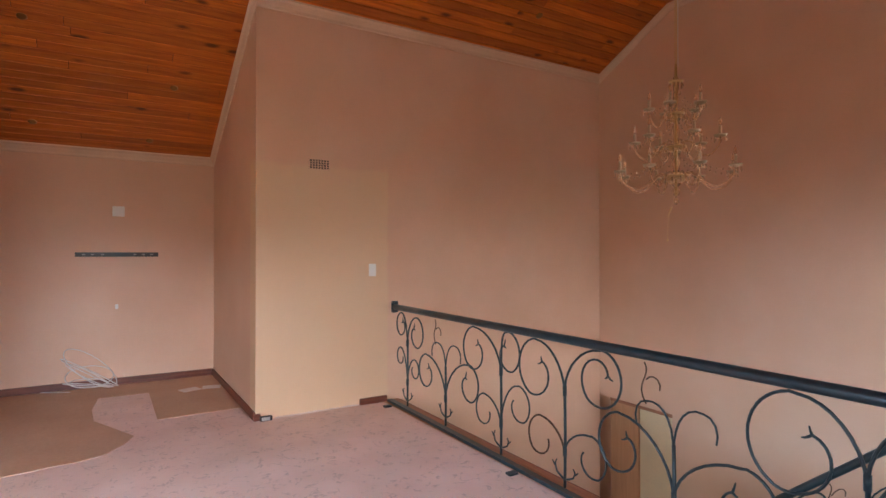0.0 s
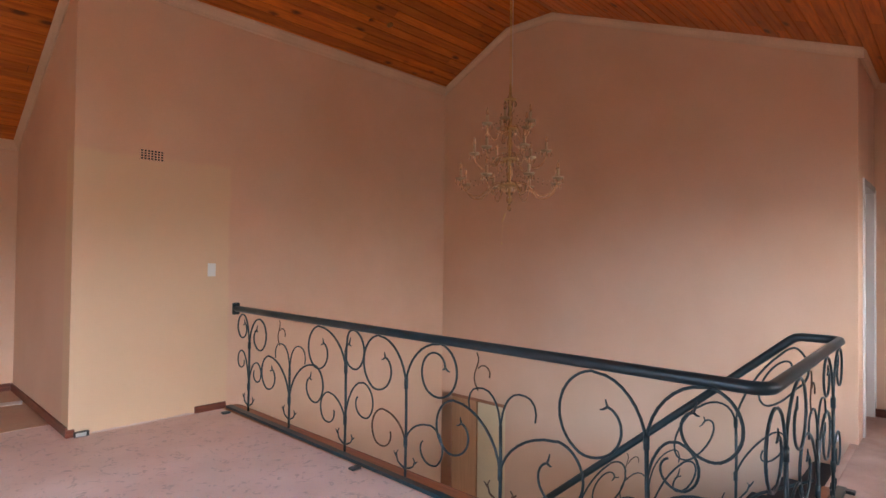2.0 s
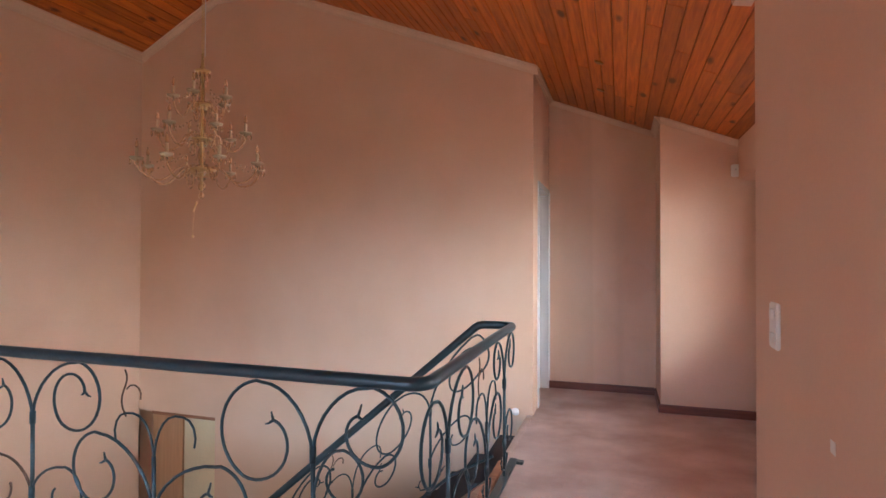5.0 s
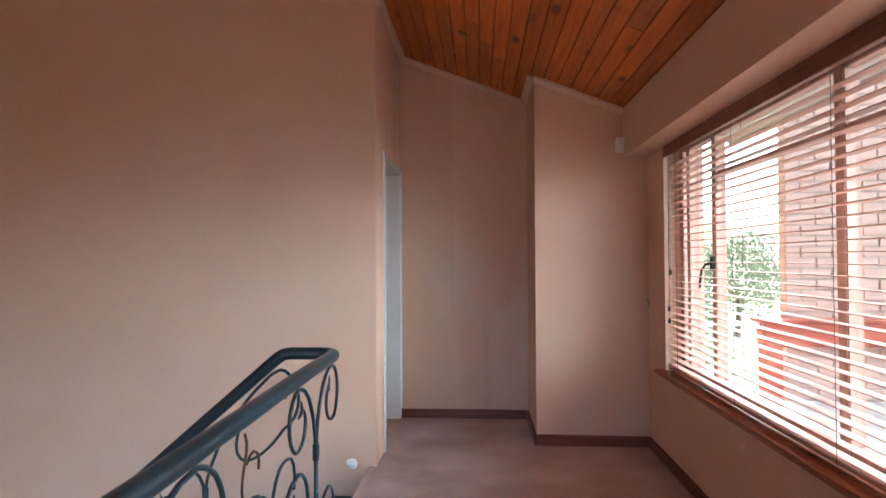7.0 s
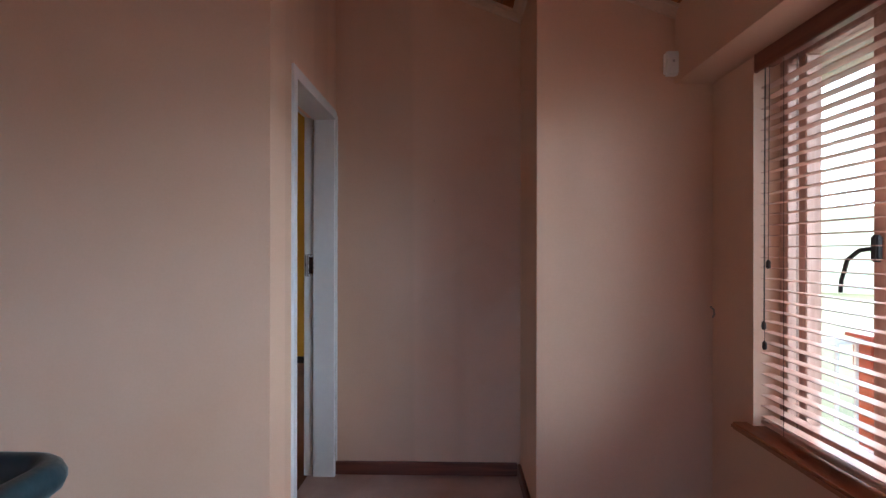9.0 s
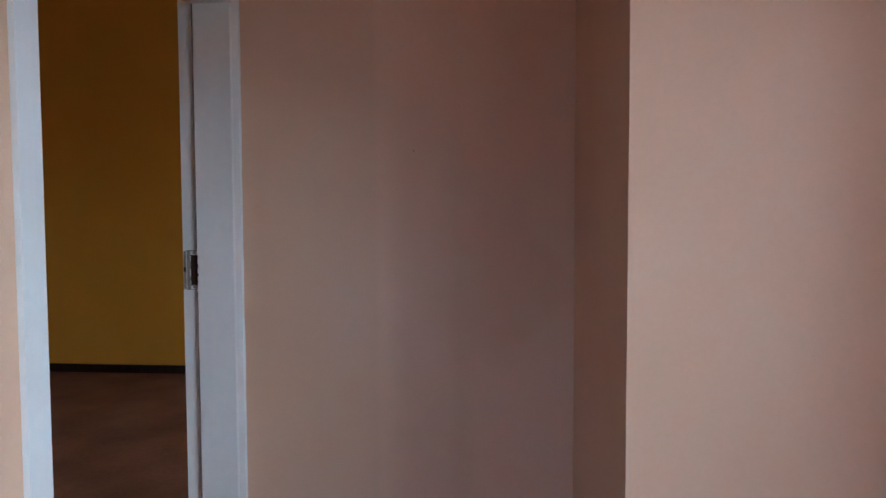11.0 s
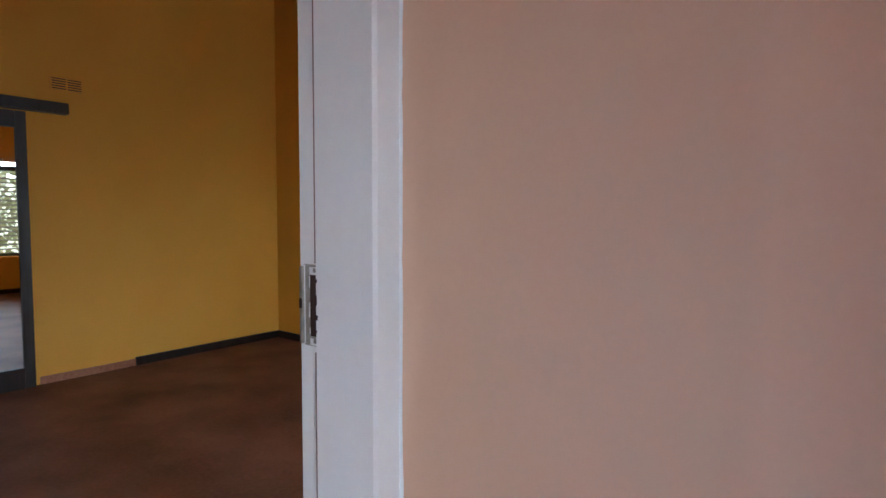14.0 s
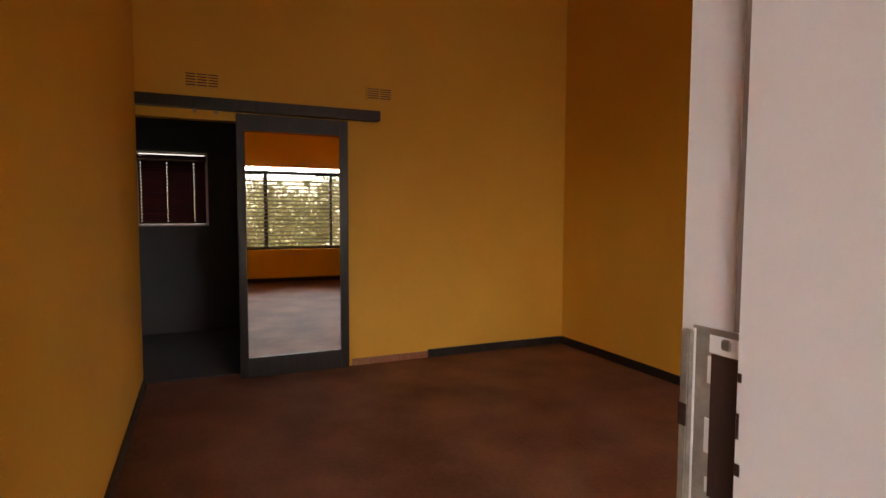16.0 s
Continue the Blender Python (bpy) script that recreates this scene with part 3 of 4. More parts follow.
structure("floor_frayed_edge", fray, M_STAINED, "frayed brown carpet edge where the skirting is missing", "floor edge")
skirting("baseboard_end", XW, YEND - 0.018, XEC - 0.018, YEND, M_SKIRTX)
skirting("baseboard_pier_side", XEC - 0.018, YPRO - 0.018, XEC, YEND - 0.018, M_SKIRT)
skirting("baseboard_pier", XEC, YPRO - 0.018, XWIN - 0.018, YPRO, M_SKIRTX)
skirting("baseboard_window", XWIN - 0.018, YRE, XWIN, YPRO, M_SKIRT)
skirting("baseboard_bedroom_west", XM, 8.68, XM + 0.018, YBN - 0.018, M_DARKWOOD)
skirting("baseboard_bedroom_west_pale", XM, 7.97, XM + 0.018, 8.68, M_NOSING, 0.06)
skirting("baseboard_bedroom_north", XM, YBN - 0.018, XBE, YBN, M_DARKWOOD)
skirting("baseboard_bedroom_south", XM, YBS, -0.2, YBS + 0.018, M_DARKWOOD)
skirting("baseboard_bedroom_east", XBE - 0.018, YEND + 0.2, XBE, YBN, M_DARKWOOD)

# ---- stairwell edge and stairs ----
structure("stairwell_edge", boxed(XL, 3.06, -0.24, 0.0, 3.075, -0.001), M_WALL, "cream edge of the floor slab", "floor edge")
structure("nosing_front", boxed(XL, 3.10, -0.05, -0.001, 3.225, 0.012, bevel=0.006), M_NOSING, "brown wooden nosing along the stairwell", "nosing")
structure("nosing_lip", boxed(XL, 3.226, -0.10, -0.061, 3.25, 0.002, bevel=0.005), M_SKIRTX, "darker wooden lip of the stairwell nosing", "nosing")
structure("nosing_side", boxed(-0.06, 3.22, -0.06, 0.0, 4.86, 0.012, bevel=0.006), M_NOSING, "brown wooden nosing along the stairwell", "nosing")
structure("nosing_top", boxed(-0.05, 4.86, -0.05, -0.001, YT, 0.004, bevel=0.003), M_STAINED, "worn carpet edge at the top step", "floor edge")
stairs = base("staircase", "dark carpeted stair flight along the tall wall", "staircase", "structure")
RISE, RUN = -ZLOW / 13, 0.221
for i in range(12):
    z = -RISE * (i + 1)
    x = -0.05 - RUN * i
    bm = boxed(x - RUN - 0.02, 4.9, z - 0.05, x, YT - 0.001, z, bevel=0.008)
    box(bm, x - RUN + 0.01, 4.9, z - RISE, x - RUN + 0.03, YT - 0.001, z - 0.04)
    part("step", bm, M_TREAD, stairs)
bm = prism(bmesh.new(), [(-0.05, -0.06), (-0.05, -0.36), (-0.05 - RUN * 12, ZLOW - 0.05), (-0.05 - RUN * 12 - 0.1, ZLOW + 0.08)], "y", 4.84, 4.9)
part("stringer", bm, M_NOSING, stairs, "brown wooden stringer")


# ---- wrought-iron balustrade ----
def bend(p0, p1, p2, p3, n=8):
    return [tuple((1 - t) ** 3 * a + 3 * t * (1 - t) ** 2 * b + 3 * t * t * (1 - t) * c + t ** 3 * d for a, b, c, d in zip(p0, p1, p2, p3)) for t in (k / n for k in range(n + 1))]


def scroll_line(sx, sz, cx, cz, r, turn=315, tight=0.36):
    """Leaves the stem, goes over the top, round a full loop and winds inward at the end. Pairs of (along, up)."""
    s = 1 if cx > sx else -1
    top = (cx, cz + r)
    pts = bend((sx, sz), (sx + 0.01 * s, sz + 0.55 * (top[1] - sz)), (cx - s * max(0.45 * abs(cx - sx), 0.55 * r), top[1]), top)
    steps = int(turn / 9)
    for k in range(1, steps + 1):
        a = radians(90) - s * radians(turn) * k / steps
        late = max(0.0, k / steps - 0.5) / 0.5
        q = r * (1 - (1 - tight) * late)
        pts.append((cx + q * math.cos(a), cz + q * math.sin(a) * 1.04))
    return pts


def scroll(name, place, sx, sz, cx, cz, r, parent, mat=None, bar=0.0075, turn=315, fork=True, tight=0.36):
    line = scroll_line(sx, sz, cx, cz, r, turn, tight)
    bm = tube(bmesh.new(), [place(*p) for p in line], bar, 7, bar * 0.85)
    if fork:
        (ax, az), (bx, bz) = line[-2], line[-1]
        d = Vector((bx - ax, bz - az)).normalized()
        for side in (0.9, -0.9):
            e = Vector((d.x * math.cos(side) - d.y * math.sin(side), d.x * math.sin(side) + d.y * math.cos(side)))
            k = 0.045 if side > 0 else 0.03
            tube(bm, [place(bx, bz), place(bx + e.x * k * 0.6, bz + e.y * k * 0.6), place(bx + e.x * k, bz + e.y * k + 0.006)], bar * 0.9, 6, bar * 0.45)
    return part(name, bm, mat or M_IRON, parent, smooth=True)


def hook(name, place, sx, sz, ex, ez, h, parent, mat=None, bar=0.006):
    """A shoot that rises from the stem and curls over outward."""
    s = 1 if ex > sx else -1
    line = bend((sx, sz), (sx, sz + h * 0.7), (sx + s * abs(ex - sx) * 0.35, ez + 0.10), (ex, ez + 0.075), 7)
    w = abs(ex - sx) * 0.42
    line += [(ex + s * w * math.sin(a), ez + 0.075 - w * (1 - math.cos(a)) * 1.3) for a in (0.5, 1.0, 1.5, 2.0)]
    return part(name, tube(bmesh.new(), [place(*p) for p in line], bar, 7, bar * 0.8), mat or M_IRON, parent, smooth=True)


def leaf_pair(place, sx, sz, parent, mat=None):
    for s, k in ((-1, 1.0), (1, 0.85)):
        line = [(sx, sz), (sx + s * 0.035, sz + 0.012), (sx + s * 0.07, sz + 0.03), (sx + s * 0.085, sz + 0.075 * k), (sx + s * 0.07, sz + 0.10 * k)]
        bm = tube(bmesh.new(), [place(*p) for p in line], 0.007, 6, 0.004)
        tube(bm, [place(sx + s * 0.083, sz + 0.06 * k), place(sx + s * 0.11, sz + 0.085 * k)], 0.006, 6, 0.003)
        part("leaf", bm, mat or M_IRON, parent, smooth=True)


def stem(place, x, z0, z1, parent, mat=None):
    bm = tube(bmesh.new(), [place(x, z0 - 0.026), place(x + 0.004, (z0 + z1) / 2), place(x, z1)], 0.0095, 8)
    for z in [q for q in (z0 + 0.20, z0 + 0.56) if q < z1 - 0.02]:
        tube(bm, [place(x, z - 0.03), place(x, z + 0.03)], 0.0135, 8)
    part("stem", bm, mat or M_IRON, parent, smooth=True)


def tall_plant(place, x, parent, ul, ur, ll=None, lr=None, z0=0.03):
    """A stem with two high scrolls and up to two low ones: each (along, up, radius) from the stem's foot."""
    stem(place, x, z0, z0 + 0.60, parent)
    for up, low in ((ul, 0.55), (ur, 0.57)):
        if up:
            wound = up is ur and up[0] > 0.25
            scroll("scroll", place, x, z0 + low, x + up[0], z0 + up[1], up[2], parent, turn=430 if wound else 315, tight=0.42 if wound else 0.36)
    if ll:
        scroll("scroll", place, x, z0 + 0.18, x + ll[0], z0 + ll[1], ll[2], parent, M_BRONZE if ll[2] > 0.12 else M_IRON, 0.0065, 270, False, 0.45)
    if lr:
        scroll("scroll", place, x, z0 + 0.20, x + lr[0], z0 + lr[1], lr[2], parent, bar=0.0065, turn=290, fork=False, tight=0.4)
    leaf_pair(place, x, z0 + 0.03, parent)


def forked_plant(place, x, parent, left, right, z0=0.03):
    """A stem that ends in two curled shoots, with a wide scroll at each side and a thin tendril above."""
    stem(place, x, z0, z0 + 0.46, parent)
    hook("shoot", place, x, z0 + 0.42, x - 0.16, z0 + 0.56, 0.2, parent)
    hook("shoot", place, x, z0 + 0.42, x + 0.16, z0 + 0.57, 0.2, parent)
    scroll("scroll", place, x, z0 + 0.20, x + left[0], z0 + left[1], left[2], parent)
    scroll("scroll", place, x, z0 + 0.20, x + right[0], z0 + right[1], right[2], parent)
    s = -1
    line = bend((x + s * 0.16, z0 + 0.62), (x + s * 0.24, z0 + 0.72), (x + s * 0.12, z0 + 0.76), (x + s * 0.17, z0 + 0.83), 8)
    part("tendril", tube(bmesh.new(), [place(*p) for p in line], 0.004, 6), M_BRONZE, parent, smooth=True)
    curl = [(x + s * 0.12 + 0.045 * math.cos(a), z0 + 0.72 + 0.045 * math.sin(a)) for a in (2.6, 2.0, 1.4, 0.8, 0.2, -0.4)]
    part("tendril", tube(bmesh.new(), [place(*p) for p in curl], 0.004, 6), M_BRONZE, parent, smooth=True)
    leaf_pair(place, x, z0 + 0.05, parent, M_BRONZE if right[0] > 0.33 else None)


ZF, ZR, YR, XRAIL, YRN = 0.899, 0.912, 3.12, 0.038, 4.872
SKEW = 0.055 / (XRAIL - XL)
rail = base("balustrade", "dark teal wrought-iron balustrade with scrolls around the stairwell", "balustrade")
front = lambda u, z: (u, YR + SKEW * (XRAIL - u), z)
side = lambda u, z: (XRAIL, u, z)


def corner(cx, cy, r, a0, a1, z, n=5):
    return [(cx + r * math.cos(radians(a0 + (a1 - a0) * k / n)), cy + r * math.sin(radians(a0 + (a1 - a0) * k / n)), z) for k in range(n + 1)]


line = [(XL + 0.02 + (XRAIL - 0.1 - XL) * k / 6, YR + 0.055 * (1 - k / 6), ZF) for k in range(6)]
line += corner(XRAIL - 0.07, YR + 0.07, 0.07, -90, 0, ZF)
line += [(XRAIL, YR + 0.5, ZF + 0.004), (XRAIL, YRN - 0.5, ZR)] + corner(XRAIL - 0.06, YRN - 0.06, 0.06, 0, 90, ZR)
line += [(XRAIL - 0.12, YRN, ZR), (-0.17, YRN, ZR), (-0.20, YRN, ZR - 0.006), (-0.225, YRN, ZR - 0.022)]
SLOPE = 0.862
line += [(-0.225 - 0.25 * k, YRN, ZR - 0.022 - 0.25 * SLOPE * k) for k in range(1, 11)]
part("handrail", tube(bmesh.new(), line, 0.027, 14), M_IRON, rail, "round dark teal iron handrail", smooth=True)
part("wall_plate", boxed(XL, YR + 0.028, ZF - 0.055, XL + 0.03, YR + 0.092, ZF + 0.055, bevel=0.006), M_IRON, rail)
part("foot_bar", prism(bmesh.new(), [(XL + 0.02, YR - 0.02), (XL + 0.02, YR + 0.03), (XRAIL + 0.02, YR - 0.022), (XRAIL + 0.02, YR - 0.072)], "z", 0.0, 0.022), M_IRON, rail, "flat iron bar along the floor")
part("foot_bar", boxed(XRAIL - 0.025, YR - 0.04, 0.0, XRAIL + 0.025, YRN + 0.02, 0.026, bevel=0.004), M_IRON, rail, "flat iron bar along the floor")
for x in (-4.17, -2.35, -1.35, -0.5):
    part("foot_clip", boxed(x, YR - 0.14, 0.001, x + 0.05, YR - 0.07, 0.016, bevel=0.003), M_IRON, rail)
part("foot_clip", boxed(XRAIL + 0.02, YRN - 0.03, 0.001, XRAIL + 0.07, YRN + 0.02, 0.02, bevel=0.003), M_IRON, rail)

tall_plant(front, -4.045, rail, (-0.115, 0.72, 0.105), (0.16, 0.67, 0.135), (-0.13, 0.42, 0.08), (0.13, 0.34, 0.085))
forked_plant(front, -3.367, rail, (-0.31, 0.37, 0.14), (0.33, 0.39, 0.14))
tall_plant(front, -2.618, rail, (-0.32, 0.67, 0.16), (0.07, 0.706, 0.136), (-0.19, 0.245, 0.115), (0.185, 0.372, 0.122))
tall_plant(front, -1.984, rail, (-0.25, 0.652, 0.18), (0.275, 0.686, 0.155), (-0.205, 0.23, 0.127), (0.20, 0.222, 0.122))
forked_plant(front, -1.235, rail, (-0.32, 0.37, 0.158), (0.335, 0.295, 0.16))
tall_plant(front, -0.435, rail, (-0.235, 0.625, 0.203), (0.235, 0.69, 0.15), None, (0.24, 0.25, 0.14))
scroll("scroll", front, -0.435, 0.40, -0.315, 0.52, 0.10, rail, bar=0.0065, fork=False)
tall_plant(side, 3.40, rail, (-0.17, 0.62, 0.16), (0.25, 0.67, 0.16), (-0.17, 0.22, 0.12), (0.22, 0.25, 0.12))
forked_plant(side, 4.10, rail, (-0.28, 0.40, 0.15), (0.24, 0.42, 0.13))
tall_plant(side, 4.57, rail, (-0.19, 0.735, 0.105), (0.205, 0.732, 0.112), None, (0.15, 0.26, 0.10))

# the flight's own scrolls, sheared with the slope
flight = lambda u, z: (u, YRN, z - SLOPE * max(0.0, -0.2 - u))
for x, kind in ((-0.55, 0), (-1.15, 1), (-1.75, 0), (-2.35, 1)):
    if kind:
        forked_plant(flight, x, rail, (-0.24, 0.40, 0.11), (0.24, 0.40, 0.10))
    else:
        tall_plant(flight, x, rail, (-0.24, 0.66, 0.17), (0.27, 0.68, 0.15), None, (0.2, 0.26, 0.09))
bm = tube(bmesh.new(), [flight(-0.1 - 0.3 * k, 0.03) for k in range(10)], 0.011, 6)
part("foot_bar", bm, M_IRON, rail)

# ---- doorway to the bedroom: pressed-steel frame ----
door_frame = base("door_frame", "white gloss steel door frame of the bedroom doorway", "door frame", "structure")
YJ0, YJ1, ZH = 6.315, 7.06, 2.02


def jamb_outline(y, s, proud=0.007, far=-0.171):
    """Flange on the passage wall, lining, rebate stop and flange in the bedroom; s points away from the opening."""
    return [(proud, y + s * 0.055), (proud, y + s * 0.006), (proud - 0.004, y), (-0.115, y), (-0.115, y + s * 0.016), (far, y + s * 0.016),
            (far, y + s * 0.058), (far + 0.013, y + s * 0.058), (far + 0.013, y + s * 0.03), (0.001, y + s * 0.03), (0.001, y + s * 0.055)]


part("jamb", prism(bmesh.new(), jamb_outline(YJ0, -1, 0.013), "z", 0.0, ZH + 0.05), M_FRAME, door_frame)
north = part("jamb", prism(bmesh.new(), [(p[0], min(p[1], YEND - 0.001)) for p in jamb_outline(YJ1, 1)], "z", 0.0, ZH + 0.05), M_FRAME, door_frame)
# dark strips in place of the shadow at the rebate's step
for z0, z1 in ((0.0, 1.128), (1.262, ZH)):
    part("shade_line", boxed(-0.1190, YJ1 + 0.0006, z0, -0.1155, YJ1 + 0.0158, z1), M_SHADE_LINE, door_frame, "dark strip painted as the shadow along the rebate")
smear, last = bmesh.new(), None
for k in range(105):
    z = 0.076 + 0.019 * k
    w = 0.0045 + 0.0045 * max(0.0, noise.noise((0.0, 0.0, z * 5.0)) + 0.25) + 0.0015 * noise.noise((3.0, 0.0, z * 31.0))
    pair = smear.verts.new((0.003, YEND - 0.0012, z)), smear.verts.new((0.0075 + w, YEND - 0.0006, z))
    if last:
        smear.faces.new((last[0], last[1], pair[1], pair[0]))
    last = pair
part("paint_smear", smear, M_FRAME, door_frame, "wavy smear of white gloss paint")
head = bmesh.new()
for x0, x1, z0, z1 in ((0.001, 0.012, ZH, ZH + 0.05), (-0.115, 0.003, ZH, ZH + 0.03), (-0.171, -0.115, ZH + 0.016, ZH + 0.055)):
    box(head, x0, YJ0 - 0.001, z0, x1, YJ1 + 0.001, z1)
part("head", head, M_FRAME, door_frame)
strike = part("strike_plate", boxed(-0.160, YJ1 + 0.0135, 1.132, -0.118, YJ1 + 0.0155, 1.258, bevel=0.0005), M_PLATE, north, "paint-splashed steel strike plate")
lip = boxed(-0.165, YJ1 + 0.008, 1.135, -0.158, YJ1 + 0.0135, 1.255, bevel=0.001)
part("strike_lip", lip, M_PLATE, north)
part("latch_hole", boxed(-0.144, YJ1 + 0.0125, 1.148, -0.1215, YJ1 + 0.0133, 1.242), M_RUST, north, "rusty latch hole")
for z, h, w in ((1.236, 0.003, 0.003), (1.207, 0.008, 0.0022), (1.181, 0.004, 0.0038), (1.160, 0.0025, 0.002)):
    part("chip", boxed(-0.1150, YJ1 - 0.0004, z - h, -0.1150 + w, YJ1 + 0.0005, z + h, bevel=0.0004), M_RUST, north)
for x0, x1, z0, z1 in ((-0.1605, -0.157, 1.134, 1.256), (-0.147, -0.1435, 1.222, 1.240), (-0.148, -0.1435, 1.176, 1.199), (-0.1465, -0.1435, 1.150, 1.160), (-0.146, -0.122, 1.2425, 1.254), (-0.145, -0.126, 1.1335, 1.144)):
    part("paint_flake", boxed(x0, YJ1 + 0.0126, z0, x1, YJ1 + 0.0138, z1, bevel=0.0003), M_FRAME, north, "flaking white paint")
for z in (1.1405, 1.2495):
    part("screw", boxed(-0.137, YJ1 + 0.0115, z - 0.0035, -0.130, YJ1 + 0.0134, z + 0.0035, bevel=0.001), M_STEEL, north)
part("lip_slot", boxed(-0.1645, YJ1 + 0.0072, 1.19, -0.1585, YJ1 + 0.0082, 1.205), M_RUST, north)

# ---- blinds and windows ----
def blind(label, x, y0, y1, z0, z1, pitch, mat, valance_mat, tilt=0.0, cords=(), group="", wide=0.048, holes=()):
    b = base("venetian_blind", label, "blind", group=group)
    if holes:  # slats with a punched slot for each cord
        cut, bm = [0.0] + [v for y in holes for v in (y - y0 - 0.005, y - y0 + 0.005)] + [y1 - y0], bmesh.new()
        for a, c in zip(cut[0::2], cut[1::2]):
            box(bm, -wide / 2, a, -0.0014, wide / 2, c, 0.0014)
        for a, c in zip(cut[1::2], cut[2::2]):
            box(bm, -wide / 2, a, -0.0014, -wide * 0.12, c, 0.0014)
            box(bm, wide * 0.12, a, -0.0014, wide / 2, c, 0.0014)
    else:
        bm = boxed(-wide / 2, 0, -0.0014, wide / 2, y1 - y0, 0.0014, bevel=0.001)
    lay = mesh_of("slat", bm, mat)
    n = int((z1 - z0 - 0.03) / pitch)
    for k in range(n):
        ob = new("slat", lay)
        ob.parent = b
        ob.matrix_basis = pose(x, y0, z0 + 0.03 + pitch * k, 0, tilt + random.uniform(-0.8, 0.8), 0)
    part("bottom_rail", boxed(x - wide / 2, y0, z0, x + wide / 2, y1, z0 + 0.018, bevel=0.003), mat, b)
    part("valance", boxed(x - wide / 2 - 0.022, y0 - 0.01, z1 - 0.02, x - wide / 2 - 0.010, y1 + 0.01, z1 + 0.055, bevel=0.003), valance_mat, b)
    part("head_rail", boxed(x - wide / 2, y0, z1, x + wide / 2, y1, z1 + 0.04), valance_mat, b)
    for y in cords:
        for dx in (-wide / 2 - 0.001, wide / 2 + 0.001):
            part("ladder_cord", tube(bmesh.new(), [(x + dx, y, z0), (x + dx, y, z1)], 0.0011, 5), M_CORD, b)
    return b


hall_blind = blind("wooden venetian blind with open red-brown slats over the landing window", 1.885, 3.38, 6.10, 0.62, 1.985, 0.0405, M_SLAT, M_VALANCE, 0.0, (5.95, 5.2, 4.45, 3.7), wide=0.045)
for y, z in ((6.03, 1.25), (6.06, 1.02), (6.055, 0.945)):
    c = part("pull_cord", tube(bmesh.new(), [(1.852, y, z), (1.854, y + 0.002, 1.5), (1.856, y, 1.98)], 0.0013, 5), M_CORD, hall_blind)
    part("cord_tassel", lathe(bmesh.new(), [(0.002, 0.0), (0.008, -0.008), (0.009, -0.026), (0.005, -0.034)], 8, (1.852, y, z)), M_CORD, c, smooth=True)
structure("window_sill", boxed(1.79, 3.30, 0.575, 2.0, 6.19, 0.602, bevel=0.008), M_SILL, "orange-brown varnished window sill", "window sill")


def window(name, label, x, y0, y1, z0, z1, bars, rails, w=0.05, mat=None):
    mat = mat or M_WINFRAME
    win = base(name, label, "window", "structure")
    for a in ((y0, y0 + w, z0, z1), (y1 - w, y1, z0, z1)):
        part("window_frame", boxed(x - 0.03, a[0], a[2], x + 0.03, a[1], a[3], bevel=0.004), mat, win)
    for z in (z0, z1 - w):
        part("window_frame", boxed(x - 0.03, y0 + w, z, x + 0.03, y1 - w, z + w, bevel=0.004), mat, win)
    for y, k in bars:
        part("mullion", boxed(x - 0.03, y - k / 2, z0 + w, x + 0.03, y + k / 2, z1 - w, bevel=0.004), mat, win)
    for z, a, b in rails:
        part("glazing_bar", boxed(x - 0.02, a, z - 0.015, x + 0.02, b, z + 0.015, bevel=0.003), mat, win)
    glass = part("pane", boxed(x + 0.004, y0 + w, z0 + w, x + 0.008, y1 - w, z1 - w), M_GLASS, win)
    glass.visible_shadow = False
    return win


hall_window = window("window_1", "wooden framed landing window behind the blind", 1.98, 3.35, 6.13, 0.605, 2.04, ((5.62, 0.055), (5.99, 0.045), (4.55, 0.055)), ((1.78, 3.4, 5.6),))
h = part("window_handle", boxed(1.93, 5.605, 1.25, 1.95, 5.635, 1.33, bevel=0.005), M_BLACK, hall_window, "dark casement handle")
part("lever", tube(bmesh.new(), [(1.935, 5.62, 1.29), (1.92, 5.66, 1.285), (1.918, 5.71, 1.255), (1.92, 5.74, 1.19), (1.92, 5.745, 1.15)], 0.007, 8), M_BLACK, h, smooth=True)
window("window_2", "wooden framed bedroom window behind a blind", 1.99, 7.45, 9.85, 0.62, 2.2, ((7.95, 0.07), (9.2, 0.05)), (), mat=M_DARKWOOD)
blind("dark wooden venetian blind with open slats over the bedroom window", 1.885, 7.47, 9.83, 0.64, 2.07, 0.074, M_SLATDARK, M_DARKWOOD, 27.0, (7.9, 8.7, 9.4), wide=0.06)
bath = base("window_3", "small white framed bathroom window", "window", "structure")
for a in ((6.16, 6.19, 1.18, 1.985), (6.84, 6.87, 1.18, 1.985)):
    part("window_frame", boxed(-6.70, a[0], a[2], -6.65, a[1], a[3]), M_FRAME, bath)
for z in (1.18, 1.965):
    part("window_frame", boxed(-6.70, 6.19, z, -6.65, 6.84, z + 0.02), M_FRAME, bath)
blind("closed dark red venetian blind over the bathroom window", -6.585, 6.19, 6.845, 1.205, 1.895, 0.0365, M_SLATRED, M_SLATRED, 62.0, (), holes=(6.215, 6.465, 6.73))

# ---- sliding mirror door ----
slider = base("sliding_door", "dark wooden sliding door with a full mirror, half open", "sliding door")
YD0, YD1 = 7.05, 7.932
for a, b in ((YD0, YD0 + 0.063), (YD1 - 0.072, YD1)):
    part("stile", boxed(XM + 0.025, a, 0.004, XM + 0.06, b, 2.10, bevel=0.004), M_DARKWOOD, slider)
